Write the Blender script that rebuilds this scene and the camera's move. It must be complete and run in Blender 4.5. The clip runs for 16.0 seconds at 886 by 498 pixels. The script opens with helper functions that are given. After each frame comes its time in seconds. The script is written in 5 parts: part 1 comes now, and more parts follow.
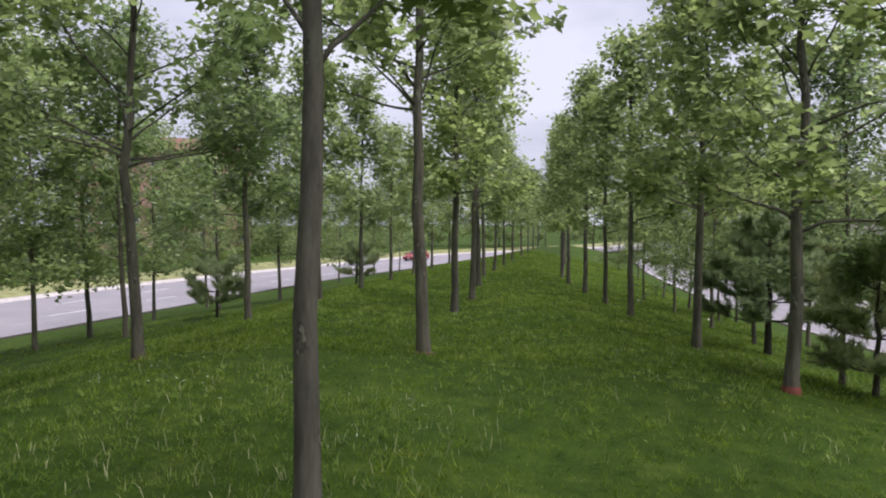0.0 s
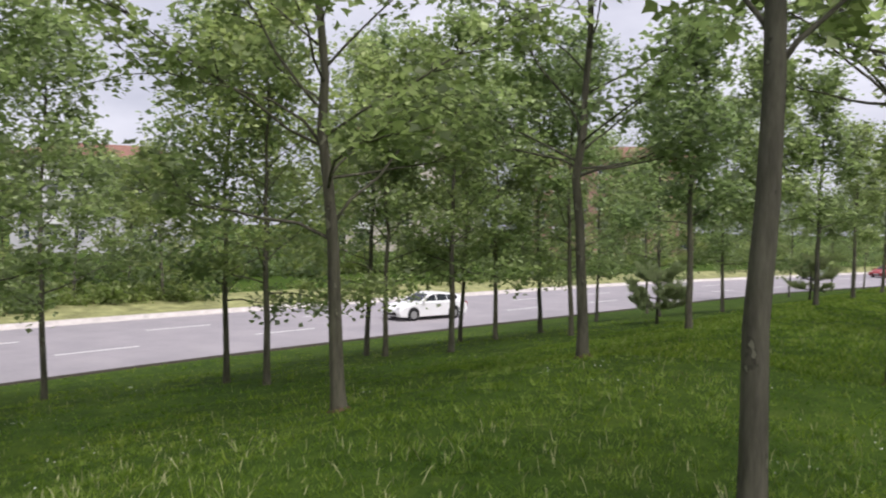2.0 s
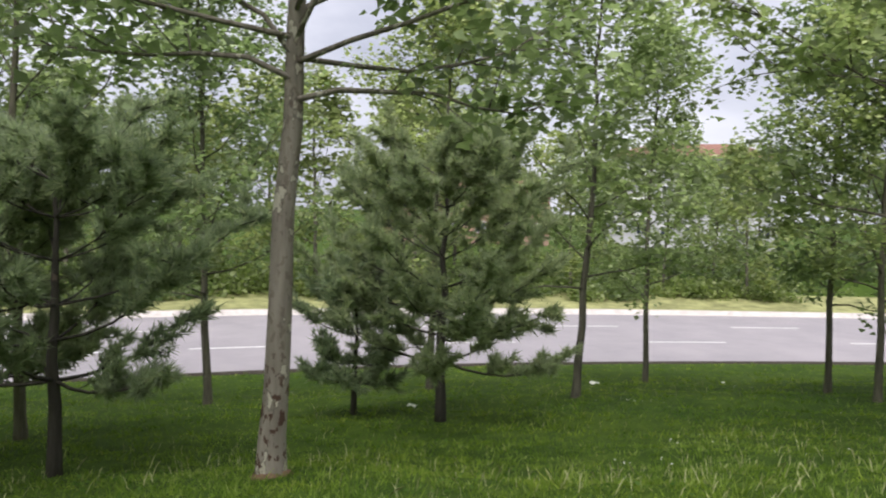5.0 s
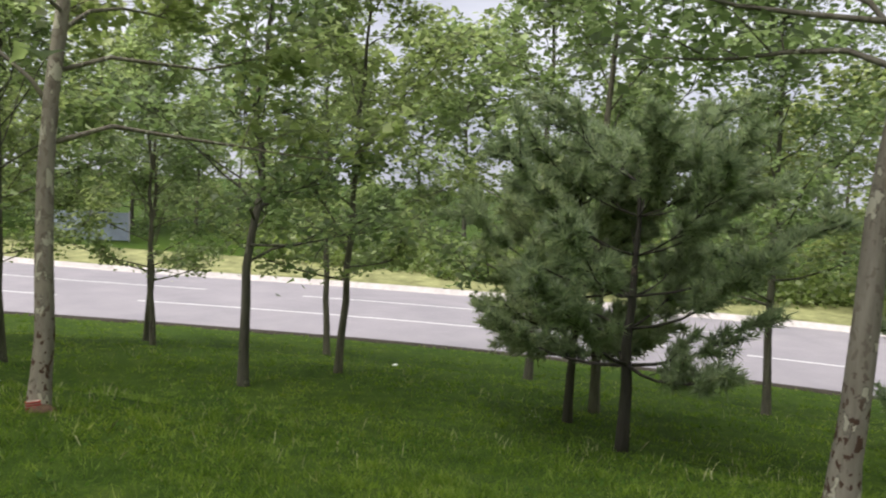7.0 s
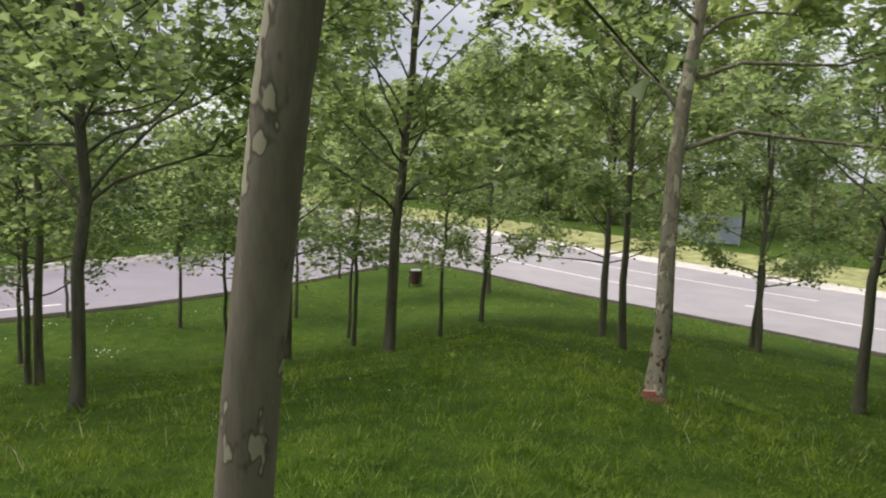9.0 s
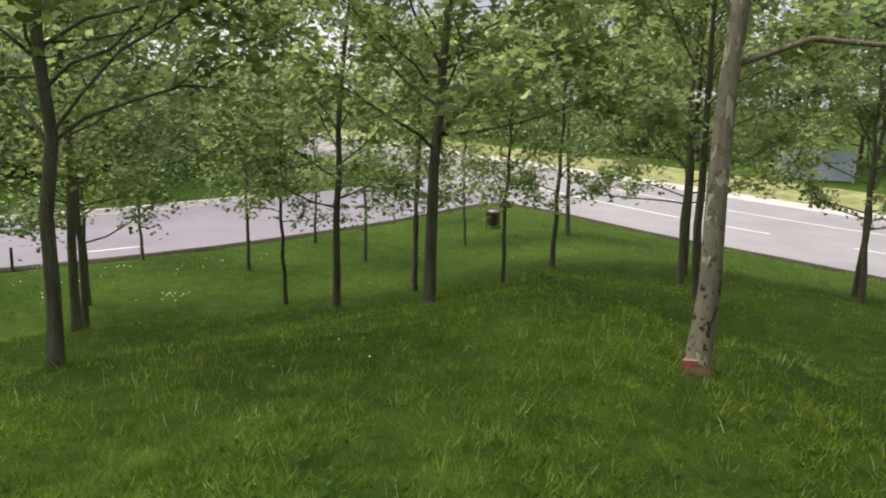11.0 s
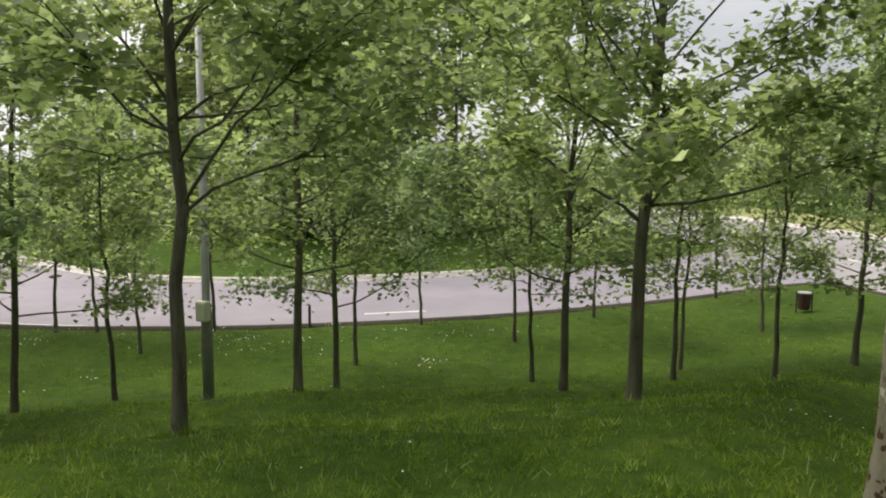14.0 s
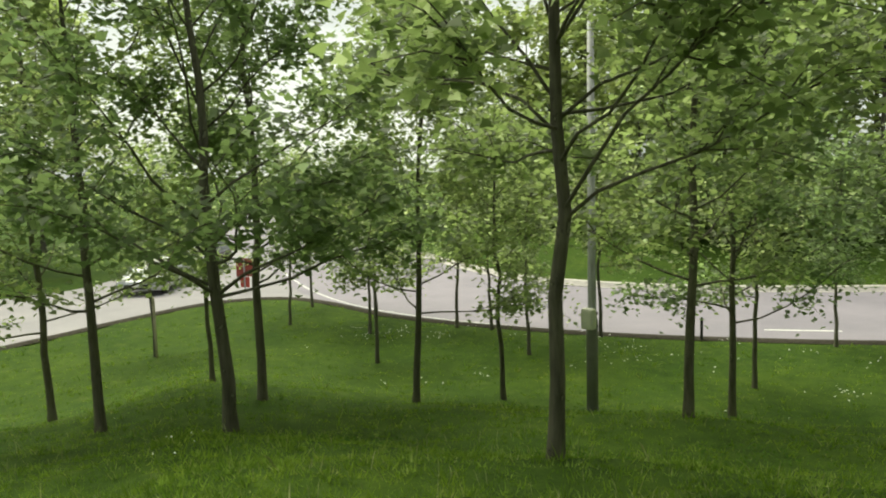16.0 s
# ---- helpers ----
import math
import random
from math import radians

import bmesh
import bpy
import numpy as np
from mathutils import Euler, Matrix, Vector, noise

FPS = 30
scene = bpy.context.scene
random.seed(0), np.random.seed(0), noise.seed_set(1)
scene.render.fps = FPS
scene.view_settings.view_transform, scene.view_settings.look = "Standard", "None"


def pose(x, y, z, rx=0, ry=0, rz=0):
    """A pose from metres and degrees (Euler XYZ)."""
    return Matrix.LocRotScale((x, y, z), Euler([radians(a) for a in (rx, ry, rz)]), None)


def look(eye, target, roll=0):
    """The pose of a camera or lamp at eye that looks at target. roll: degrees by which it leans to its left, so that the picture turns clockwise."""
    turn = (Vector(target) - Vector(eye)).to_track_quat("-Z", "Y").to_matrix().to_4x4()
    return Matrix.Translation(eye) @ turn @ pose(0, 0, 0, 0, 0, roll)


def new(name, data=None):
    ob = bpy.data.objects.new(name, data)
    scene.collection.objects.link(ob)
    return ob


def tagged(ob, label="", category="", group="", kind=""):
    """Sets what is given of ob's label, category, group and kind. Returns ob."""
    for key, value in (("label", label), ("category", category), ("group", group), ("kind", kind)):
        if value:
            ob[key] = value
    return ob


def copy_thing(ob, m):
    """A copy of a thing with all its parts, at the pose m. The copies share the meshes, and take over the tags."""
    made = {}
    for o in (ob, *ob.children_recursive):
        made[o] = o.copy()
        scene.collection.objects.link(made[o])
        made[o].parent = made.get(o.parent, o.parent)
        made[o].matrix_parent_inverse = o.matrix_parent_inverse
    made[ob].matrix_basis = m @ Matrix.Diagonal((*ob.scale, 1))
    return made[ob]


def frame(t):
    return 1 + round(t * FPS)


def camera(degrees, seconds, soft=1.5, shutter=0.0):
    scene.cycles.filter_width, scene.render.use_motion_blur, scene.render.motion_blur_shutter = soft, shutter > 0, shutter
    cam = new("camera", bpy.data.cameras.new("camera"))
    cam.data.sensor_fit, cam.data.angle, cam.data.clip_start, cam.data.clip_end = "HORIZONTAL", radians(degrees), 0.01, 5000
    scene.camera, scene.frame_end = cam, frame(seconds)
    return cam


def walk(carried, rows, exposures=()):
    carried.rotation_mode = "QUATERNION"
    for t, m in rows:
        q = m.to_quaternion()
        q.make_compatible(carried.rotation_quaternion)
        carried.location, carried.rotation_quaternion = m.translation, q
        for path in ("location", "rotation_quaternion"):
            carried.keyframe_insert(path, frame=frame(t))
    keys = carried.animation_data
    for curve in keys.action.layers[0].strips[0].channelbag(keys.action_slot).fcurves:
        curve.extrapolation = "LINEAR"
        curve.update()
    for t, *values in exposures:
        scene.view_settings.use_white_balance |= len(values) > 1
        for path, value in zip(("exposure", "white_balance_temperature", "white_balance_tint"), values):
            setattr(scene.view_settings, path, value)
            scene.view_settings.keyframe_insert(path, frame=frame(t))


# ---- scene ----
cam = camera(59.37, 16.0, soft=2.0, shutter=0.15)
PATH = [
    (0, pose(-0.000, -0.000, 1.600, 88.19, 0.07, 7.50)),
    (0.5, pose(0.005, -0.048, 1.609, 88.18, -0.16, 10.65)),
    (1, pose(-0.009, -0.044, 1.604, 88.17, -0.07, 13.46)),
    (1.5, pose(-0.041, -0.028, 1.609, 88.02, 0.08, 26.60)),
    (2, pose(-0.034, -0.017, 1.601, 88.42, -1.09, 39.22)),
    (2.5, pose(-0.019, -0.017, 1.597, 88.22, -0.95, 48.38)),
    (3, pose(-0.019, -0.093, 1.591, 88.10, -0.85, 54.84)),
    (3.2, pose(-0.029, -0.110, 1.592, 88.03, -0.83, 57.23)),
    (5.3, pose(-0.156, -0.439, 1.613, 86.88, -2.08, 85.51)),
    (5.5, pose(-0.156, -0.435, 1.608, 86.64, -2.38, 89.65)),
    (6, pose(-0.148, -0.446, 1.608, 86.34, -3.13, 101.36)),
    (6.5, pose(-0.120, -0.457, 1.607, 86.20, -3.44, 112.11)),
    (7, pose(-0.078, -0.514, 1.601, 85.64, -3.19, 119.97)),
    (7.5, pose(-0.012, -0.609, 1.597, 85.09, -2.71, 129.29)),
    (8, pose(0.021, -0.640, 1.595, 84.62, -2.09, 139.64)),
    (8.5, pose(-0.006, -0.638, 1.602, 84.18, -2.22, 152.58)),
    (9, pose(-0.083, -0.639, 1.601, 83.63, -2.76, 162.91)),
    (9.5, pose(-0.196, -0.732, 1.588, 82.49, -2.37, 167.48)),
    (9.7, pose(-0.263, -0.829, 1.573, 81.93, -2.04, 168.07)),
    (11.8, pose(-1.599, -1.600, 1.531, 78.14, -0.34, 174.65)),
    (12, pose(-1.739, -1.658, 1.532, 78.23, -0.52, 177.22)),
    (12.5, pose(-2.016, -1.816, 1.528, 79.00, -0.81, 178.75)),
    (13, pose(-2.236, -1.979, 1.543, 81.14, -1.08, 183.17)),
    (13.5, pose(-2.441, -2.139, 1.527, 83.48, -1.12, 191.16)),
    (14, pose(-2.559, -2.291, 1.521, 83.68, -0.27, 194.40)),
    (14.5, pose(-2.568, -2.449, 1.514, 84.01, 1.09, 199.74)),
    (15, pose(-2.486, -2.588, 1.503, 83.71, 1.19, 211.33)),
    (15.5, pose(-2.381, -2.783, 1.480, 83.60, 1.70, 219.79)),
    (16, pose(-2.184, -3.004, 1.479, 84.25, 1.45, 222.50)),
]
EXPOSURE = [(0.0, 0.06, 5950, 20), (3.0, 0.14, 6250, 15), (5.5, 0.32, 6200, 14), (7.5, 0.32, 6350, 12), (9.0, 0.28, 6500, 10), (12.5, 0.40, 6600, 10), (13.8, 0.28, 6700, 8), (14.5, 0.30, 7000, -2), (15.0, 0.45, 7120, -5), (15.5, 0.37, 7160, -6), (16.0, 0.32, 7200, -8)]
walk(cam, PATH, EXPOSURE)

# ---------------------------------------------------------------- sky and sun (bright overcast)
SUN_ELEV, SUN_AZ = radians(60), radians(108)
world = bpy.data.worlds.new("world")
scene.world = world
world.use_nodes = True
wt = world.node_tree
wt.nodes.clear()
w_out = wt.nodes.new("ShaderNodeOutputWorld")
w_bg = wt.nodes.new("ShaderNodeBackground")
w_sky = wt.nodes.new("ShaderNodeTexSky")
w_sky.sky_type, w_sky.sun_disc, w_sky.sun_elevation, w_sky.sun_rotation = "NISHITA", False, SUN_ELEV, SUN_AZ
w_sky.dust_density = 3.0
w_dim = wt.nodes.new("ShaderNodeVectorMath")
w_dim.operation = "SCALE"
w_dim.inputs["Scale"].default_value = 0.12
w_tc = wt.nodes.new("ShaderNodeTexCoord")
w_map = wt.nodes.new("ShaderNodeMapping")
w_map.inputs["Scale"].default_value = (1.0, 1.0, 2.6)
w_n = wt.nodes.new("ShaderNodeTexNoise")
w_n.inputs["Scale"].default_value, w_n.inputs["Detail"].default_value, w_n.inputs["Roughness"].default_value = 1.7, 7.0, 0.55
w_r = wt.nodes.new("ShaderNodeValToRGB")
w_r.color_ramp.elements[0].position, w_r.color_ramp.elements[0].color = 0.38, (0.46, 0.47, 0.535, 1)
w_r.color_ramp.elements[1].position, w_r.color_ramp.elements[1].color = 0.64, (0.90, 0.89, 0.92, 1)
w_mix = wt.nodes.new("ShaderNodeMixRGB")
w_mix.inputs["Fac"].default_value = 0.88
wt.links.new(w_tc.outputs["Generated"], w_map.inputs["Vector"])
wt.links.new(w_map.outputs["Vector"], w_n.inputs["Vector"])
wt.links.new(w_n.outputs["Fac"], w_r.inputs["Fac"])
wt.links.new(w_sky.outputs["Color"], w_dim.inputs[0])
wt.links.new(w_dim.outputs["Vector"], w_mix.inputs["Color1"])
wt.links.new(w_r.outputs["Color"], w_mix.inputs["Color2"])
wt.links.new(w_mix.outputs["Color"], w_bg.inputs["Color"])
wt.links.new(w_bg.outputs["Background"], w_out.inputs["Surface"])
w_bg.inputs["Strength"].default_value = 1.0

sun_data = bpy.data.lights.new("sun", "SUN")
sun_data.energy, sun_data.angle, sun_data.color = 4.1, radians(54), (1.0, 0.95, 0.87)
sun = new("sun", sun_data)
sun.matrix_basis = look((90 * math.cos(SUN_ELEV) * math.sin(SUN_AZ), 90 * math.cos(SUN_ELEV) * math.cos(SUN_AZ), 90 * math.sin(SUN_ELEV)), (0, 0, 0))


# ---------------------------------------------------------------- materials
class Mat:
    """Small helper round a node material."""

    def __init__(self, name, rough=0.8, spec=0.3, metal=0.0):
        self.m = bpy.data.materials.new(name)
        self.m.use_nodes = True
        self.t = self.m.node_tree
        self.b = self.t.nodes["Principled BSDF"]
        self.b.inputs["Roughness"].default_value = rough
        self.b.inputs["Specular IOR Level"].default_value = spec
        self.b.inputs["Metallic"].default_value = metal
        self.pos = self.t.nodes.new("ShaderNodeTexCoord").outputs["Object"]

    def node(self, kind):
        return self.t.nodes.new(kind)

    def link(self, a, b):
        self.t.links.new(a, b)

    def noise(self, scale, detail=4, rough=0.55, stretch=None):
        n = self.node("ShaderNodeTexNoise")
        n.inputs["Scale"].default_value, n.inputs["Detail"].default_value, n.inputs["Roughness"].default_value = scale, detail, rough
        src = self.pos
        if stretch:
            mp = self.node("ShaderNodeMapping")
            mp.inputs["Scale"].default_value = stretch
            self.link(src, mp.inputs["Vector"])
            src = mp.outputs["Vector"]
        self.link(src, n.inputs["Vector"])
        return n.outputs["Fac"]

    def ramp(self, fac, stops):
        r = self.node("ShaderNodeValToRGB")
        el = r.color_ramp.elements
        while len(el) < len(stops):
            el.new(0.5)
        for e, (p, c) in zip(el, stops):
            e.position, e.color = p, (*c, 1)
        self.link(fac, r.inputs["Fac"])
        return r.outputs["Color"]

    def mix(self, fac, a, b, mode="MIX"):
        n = self.node("ShaderNodeMixRGB")
        n.blend_type = mode
        for s, v in ((n.inputs["Fac"], fac), (n.inputs["Color1"], a), (n.inputs["Color2"], b)):
            if isinstance(v, (int, float)):
                s.default_value = v
            elif isinstance(v, tuple):
                s.default_value = (*v, 1)
            else:
                self.link(v, s)
        return n.outputs["Color"]

    def color(self, c):
        if isinstance(c, tuple):
            self.b.inputs["Base Color"].default_value = (*c, 1)
        else:
            self.link(c, self.b.inputs["Base Color"])
        return self

    def bump(self, fac, strength=0.4, dist=0.02):
        n = self.node("ShaderNodeBump")
        n.inputs["Strength"].default_value, n.inputs["Distance"].default_value = strength, dist
        self.link(fac, n.inputs["Height"])
        self.link(n.outputs["Normal"], self.b.inputs["Normal"])
        return self

    def random_object(self):
        return self.node("ShaderNodeObjectInfo").outputs["Random"]

    def random_island(self):
        return self.node("ShaderNodeNewGeometry").outputs["Random Per Island"]


def leaf_material(name, dark, light, back, through_leaf=0.4, rough=0.5, spec=0.6):
    k = Mat(name, rough, spec)
    isl = k.ramp(k.random_island(), [(0.0, dark), (0.55, light), (0.86, light), (1.0, back)])
    big = k.ramp(k.noise(0.9, 3), [(0.3, (0.86, 0.88, 0.84)), (0.7, (1.14, 1.1, 1.08))])
    tree = k.ramp(k.random_object(), [(0.0, (0.82, 0.88, 0.85)), (1.0, (1.15, 1.1, 0.95))])
    c = k.mix(1.0, k.mix(1.0, isl, big, "MULTIPLY"), tree, "MULTIPLY")
    k.color(c)
    tr = k.node("ShaderNodeBsdfTranslucent")
    k.link(k.mix(1.0, c, (1.85, 1.98, 1.46), "MULTIPLY"), tr.inputs["Color"])
    mx = k.node("ShaderNodeMixShader")
    mx.inputs["Fac"].default_value = through_leaf
    k.link(k.b.outputs["BSDF"], mx.inputs[1])
    k.link(tr.outputs["BSDF"], mx.inputs[2])
    k.link(mx.outputs["Shader"], k.t.nodes["Material Output"].inputs["Surface"])
    return k.m


M_LEAF = leaf_material("plane_leaf", (0.136, 0.172, 0.088), (0.188, 0.226, 0.122), (0.36, 0.385, 0.31), 0.70, 0.45)
M_LEAF_FAR = leaf_material("far_leaf", (0.122, 0.155, 0.072), (0.19, 0.226, 0.112), (0.36, 0.40, 0.25), 0.55, 0.45)
M_NEEDLE = leaf_material("pine_needle", (0.185, 0.218, 0.155), (0.285, 0.318, 0.232), (0.42, 0.42, 0.31), 0.58)
M_SHRUB = leaf_material("shrub_leaf", (0.105, 0.145, 0.048), (0.17, 0.215, 0.082), (0.34, 0.37, 0.24), 0.5)


def bark_material(name, base, dark, pale, amount, flecks=False):
    k = Mat(name, 0.9, 0.2)
    grain = k.ramp(k.noise(13, 6, 0.7, (1, 1, 0.16)), [(0.34, dark), (0.62, base)])
    patch = k.ramp(k.noise(11, 3, 0.55, (1, 1, 0.4)), [(amount + 0.05, (0, 0, 0)), (amount + 0.08, (0.7, 0.7, 0.7))])
    n = k.noise(9.0, 3, 0.55, (1, 1, 0.5))
    rim = k.ramp(n, [(amount - 0.035, (0, 0, 0)), (amount - 0.004, (0.75, 0.75, 0.75)), (amount + 0.012, (0, 0, 0))])
    plate = k.ramp(n, [(amount, (0, 0, 0)), (amount + 0.012, (1, 1, 1))])
    c = k.mix(patch, grain, pale)
    c = k.mix(plate, c, pale)
    c = k.mix(rim, c, tuple(v * 0.55 for v in dark))
    if flecks:
        spot = k.ramp(k.noise(24, 2, 0.5, (1, 1, 0.6)), [(0.57, (0, 0, 0)), (0.60, (1, 1, 1))])
        xyz = k.node("ShaderNodeSeparateXYZ")
        k.link(k.pos, xyz.inputs["Vector"])
        low = k.ramp(xyz.outputs["Z"], [(0.6, (1, 1, 1)), (1.0, (0.35, 0.35, 0.35))])
        c = k.mix(k.mix(1.0, spot, low, "MULTIPLY"), c, (0.075, 0.045, 0.030))
    c = k.mix(1.0, c, k.ramp(k.random_object(), [(0, (0.8, 0.8, 0.82)), (1, (1.15, 1.12, 1.08))]), "MULTIPLY")
    k.color(c).bump(k.noise(22, 4, 0.6, (1, 1, 0.4)), 0.5, 0.012)
    return k.m


M_BARK = bark_material("bark", (0.148, 0.140, 0.108), (0.066, 0.062, 0.048), (0.20, 0.195, 0.148), 0.64)
M_BARK_PALE = bark_material("mottled_bark", (0.285, 0.26, 0.21), (0.18, 0.16, 0.13), (0.44, 0.42, 0.33), 0.60, True)
M_BARK_GREY = bark_material("smooth_grey_bark", (0.225, 0.20, 0.165), (0.145, 0.127, 0.103), (0.37, 0.345, 0.265), 0.60)
M_BARK_PINE = bark_material("pine_bark", (0.088, 0.080, 0.066), (0.042, 0.038, 0.032), (0.14, 0.11, 0.09), 0.7)


def grass_ground_material():
    k = Mat("grass_ground", 0.95, 0.1)
    fine = k.ramp(k.noise(28, 6, 0.7), [(0.25, (0.023, 0.046, 0.007)), (0.5, (0.045, 0.081, 0.012)), (0.8, (0.078, 0.126, 0.021))])
    broad = k.ramp(k.noise(0.35, 4, 0.6), [(0.3, (0.8, 0.86, 0.8)), (0.7, (1.25, 1.16, 1.0))])
    c = k.mix(1.0, fine, broad, "MULTIPLY")
    tuft = k.ramp(k.noise(3.4, 5, 0.7), [(0.30, (0.56, 0.62, 0.62)), (0.5, (0.92, 0.93, 0.92)), (0.70, (1.36, 1.26, 1.12))])
    c = k.mix(1.0, c, tuft, "MULTIPLY")
    dry = k.ramp(k.noise(1.7, 5, 0.65), [(0.58, (0, 0, 0)), (0.78, (0.5, 0.5, 0.5))])
    c = k.mix(dry, c, (0.10, 0.122, 0.032))
    k.color(c).bump(k.noise(40, 5, 0.7), 0.4, 0.02)
    return k.m


M_GRASS = grass_ground_material()


def blade_material():
    k = Mat("grass_blade", 0.6, 0.12)
    isl = k.ramp(k.random_island(), [(0.0, (0.125, 0.210, 0.028)), (0.6, (0.185, 0.290, 0.042)), (0.92, (0.270, 0.370, 0.078)), (1.0, (0.40, 0.43, 0.20))])
    broad = k.ramp(k.noise(0.35, 4, 0.6), [(0.3, (0.8, 0.86, 0.8)), (0.7, (1.25, 1.16, 1.0))])
    tuft = k.ramp(k.noise(3.4, 5, 0.7), [(0.30, (0.56, 0.62, 0.62)), (0.5, (0.92, 0.93, 0.92)), (0.70, (1.36, 1.26, 1.12))])
    c = k.mix(1.0, k.mix(1.0, isl, broad, "MULTIPLY"), tuft, "MULTIPLY")
    k.color(c)
    tr = k.node("ShaderNodeBsdfTranslucent")
    k.link(c, tr.inputs["Color"])
    mx = k.node("ShaderNodeMixShader")
    mx.inputs["Fac"].default_value = 0.5
    k.link(k.b.outputs["BSDF"], mx.inputs[1])
    k.link(tr.outputs["BSDF"], mx.inputs[2])
    k.link(mx.outputs["Shader"], k.t.nodes["Material Output"].inputs["Surface"])
    return k.m


M_BLADE = blade_material()


def plain_material(name, c, rough=0.7, spec=0.4, metal=0.0, wear=0.12, scale=6.0):
    k = Mat(name, rough, spec, metal)
    lo = tuple(v * (1 - wear) for v in c)
    hi = tuple(min(1, v * (1 + wear)) for v in c)
    n = k.noise(scale, 6, 0.65)
    k.color(k.ramp(n, [(0.3, lo), (0.7, hi)])).bump(n, 0.08, 0.004)
    return k.m


def asphalt_material(name, dark, pale):
    k = Mat(name, 0.85, 0.35)
    grain = k.ramp(k.noise(60, 6, 0.75), [(0.25, dark), (0.75, pale)])
    worn = k.ramp(k.noise(0.5, 6, 0.6, (1, 1, 1)), [(0.3, (0.86, 0.86, 0.87)), (0.7, (1.1, 1.08, 1.08))])
    k.color(k.mix(1.0, grain, worn, "MULTIPLY")).bump(k.noise(160, 4), 0.25, 0.006)
    return k.m


M_ASPHALT = asphalt_material("asphalt", (0.238, 0.224, 0.236), (0.342, 0.322, 0.338))
M_ASPHALT_PINK = asphalt_material("pinkish_asphalt", (0.205, 0.186, 0.218), (0.298, 0.270, 0.315))
M_KERB_DARK = plain_material("earth_edge", (0.05, 0.044, 0.034), 0.95, 0.1, 0, 0.4, 9)
M_KERB = plain_material("pale_kerb", (0.50, 0.465, 0.44), 0.85, 0.3, 0, 0.2, 3)
M_PAINT = plain_material("road_paint", (0.72, 0.71, 0.70), 0.7, 0.3, 0, 0.15, 12)
M_EARTH = plain_material("dry_verge", (0.25, 0.255, 0.115), 0.95, 0.1, 0, 0.45, 1.2)
M_STEEL = plain_material("galvanised_steel", (0.37, 0.37, 0.38), 0.55, 0.5, 0.3, 0.12, 5)
M_BOX = plain_material("grey_box_paint", (0.74, 0.72, 0.64), 0.6, 0.4, 0, 0.1, 8)
M_WHITE_CAR = plain_material("white_car_paint", (0.80, 0.80, 0.80), 0.25, 0.5, 0, 0.02, 3)
M_SILVER_CAR = plain_material("silver_car_paint", (0.42, 0.43, 0.44), 0.3, 0.5, 0.5, 0.03, 3)
M_DARK_CAR = plain_material("dark_car_paint", (0.03, 0.033, 0.04), 0.25, 0.5, 0, 0.05, 3)
M_RED_CAR = plain_material("red_car_paint", (0.28, 0.03, 0.03), 0.3, 0.5, 0, 0.05, 3)
M_GLASS = plain_material("car_glass", (0.02, 0.024, 0.028), 0.08, 0.6, 0, 0.1, 2)
M_TYRE = plain_material("tyre_rubber", (0.02, 0.02, 0.02), 0.9, 0.2, 0, 0.2, 20)
M_RIM = plain_material("wheel_rim", (0.5, 0.5, 0.5), 0.35, 0.5, 0.8, 0.1, 20)
M_LAMP_GLASS = plain_material("lamp_lens", (0.7, 0.7, 0.68), 0.15, 0.6, 0, 0.05, 20)
M_TAIL = plain_material("tail_lens", (0.35, 0.02, 0.02), 0.2, 0.5, 0, 0.05, 20)
M_RED = plain_material("red_paint", (0.42, 0.07, 0.055), 0.7, 0.3, 0, 0.3, 14)
M_BIN = plain_material("dark_red_metal", (0.05, 0.022, 0.02), 0.6, 0.4, 0, 0.25, 10)
M_DARK = plain_material("dark_metal", (0.03, 0.03, 0.03), 0.6, 0.4, 0.3, 0.2, 10)
M_FLOWER = plain_material("white_petal", (0.80, 0.80, 0.76), 0.8, 0.2, 0, 0.05, 20)
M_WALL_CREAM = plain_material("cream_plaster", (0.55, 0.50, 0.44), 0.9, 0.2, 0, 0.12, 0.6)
M_WALL_BRICK = plain_material("terracotta_plaster", (0.36, 0.23, 0.18), 0.9, 0.2, 0, 0.15, 0.6)
M_WALL_GREY = plain_material("grey_plaster", (0.50, 0.50, 0.52), 0.9, 0.2, 0, 0.1, 0.6)
M_ROOF = plain_material("roof_tile", (0.24, 0.13, 0.10), 0.9, 0.2, 0, 0.25, 2)
M_PANE = plain_material("window_pane", (0.05, 0.06, 0.075), 0.1, 0.6, 0, 0.2, 1)
M_FRAME = plain_material("white_frame", (0.70, 0.70, 0.70), 0.6, 0.4, 0, 0.05, 4)
M_BLUE = plain_material("blue_grey_panel", (0.27, 0.31, 0.37), 0.6, 0.4, 0, 0.15, 1.5)


# ---------------------------------------------------------------- mesh helpers
def part(name, bm, material, parent=None, label="", smooth=False):
    me = bpy.data.meshes.new(name)
    bm.to_mesh(me)
    bm.free()
    return part_mesh(name, me, material, parent, label, smooth)


def part_mesh(name, me, material, parent=None, label="", smooth=False):
    me.materials.append(material)
    if smooth:
        me.polygons.foreach_set("use_smooth", [True] * len(me.polygons))
    ob = new(name, me)
    if parent is not None:
        ob.parent = parent
    if label:
        tagged(ob, label)
    return ob


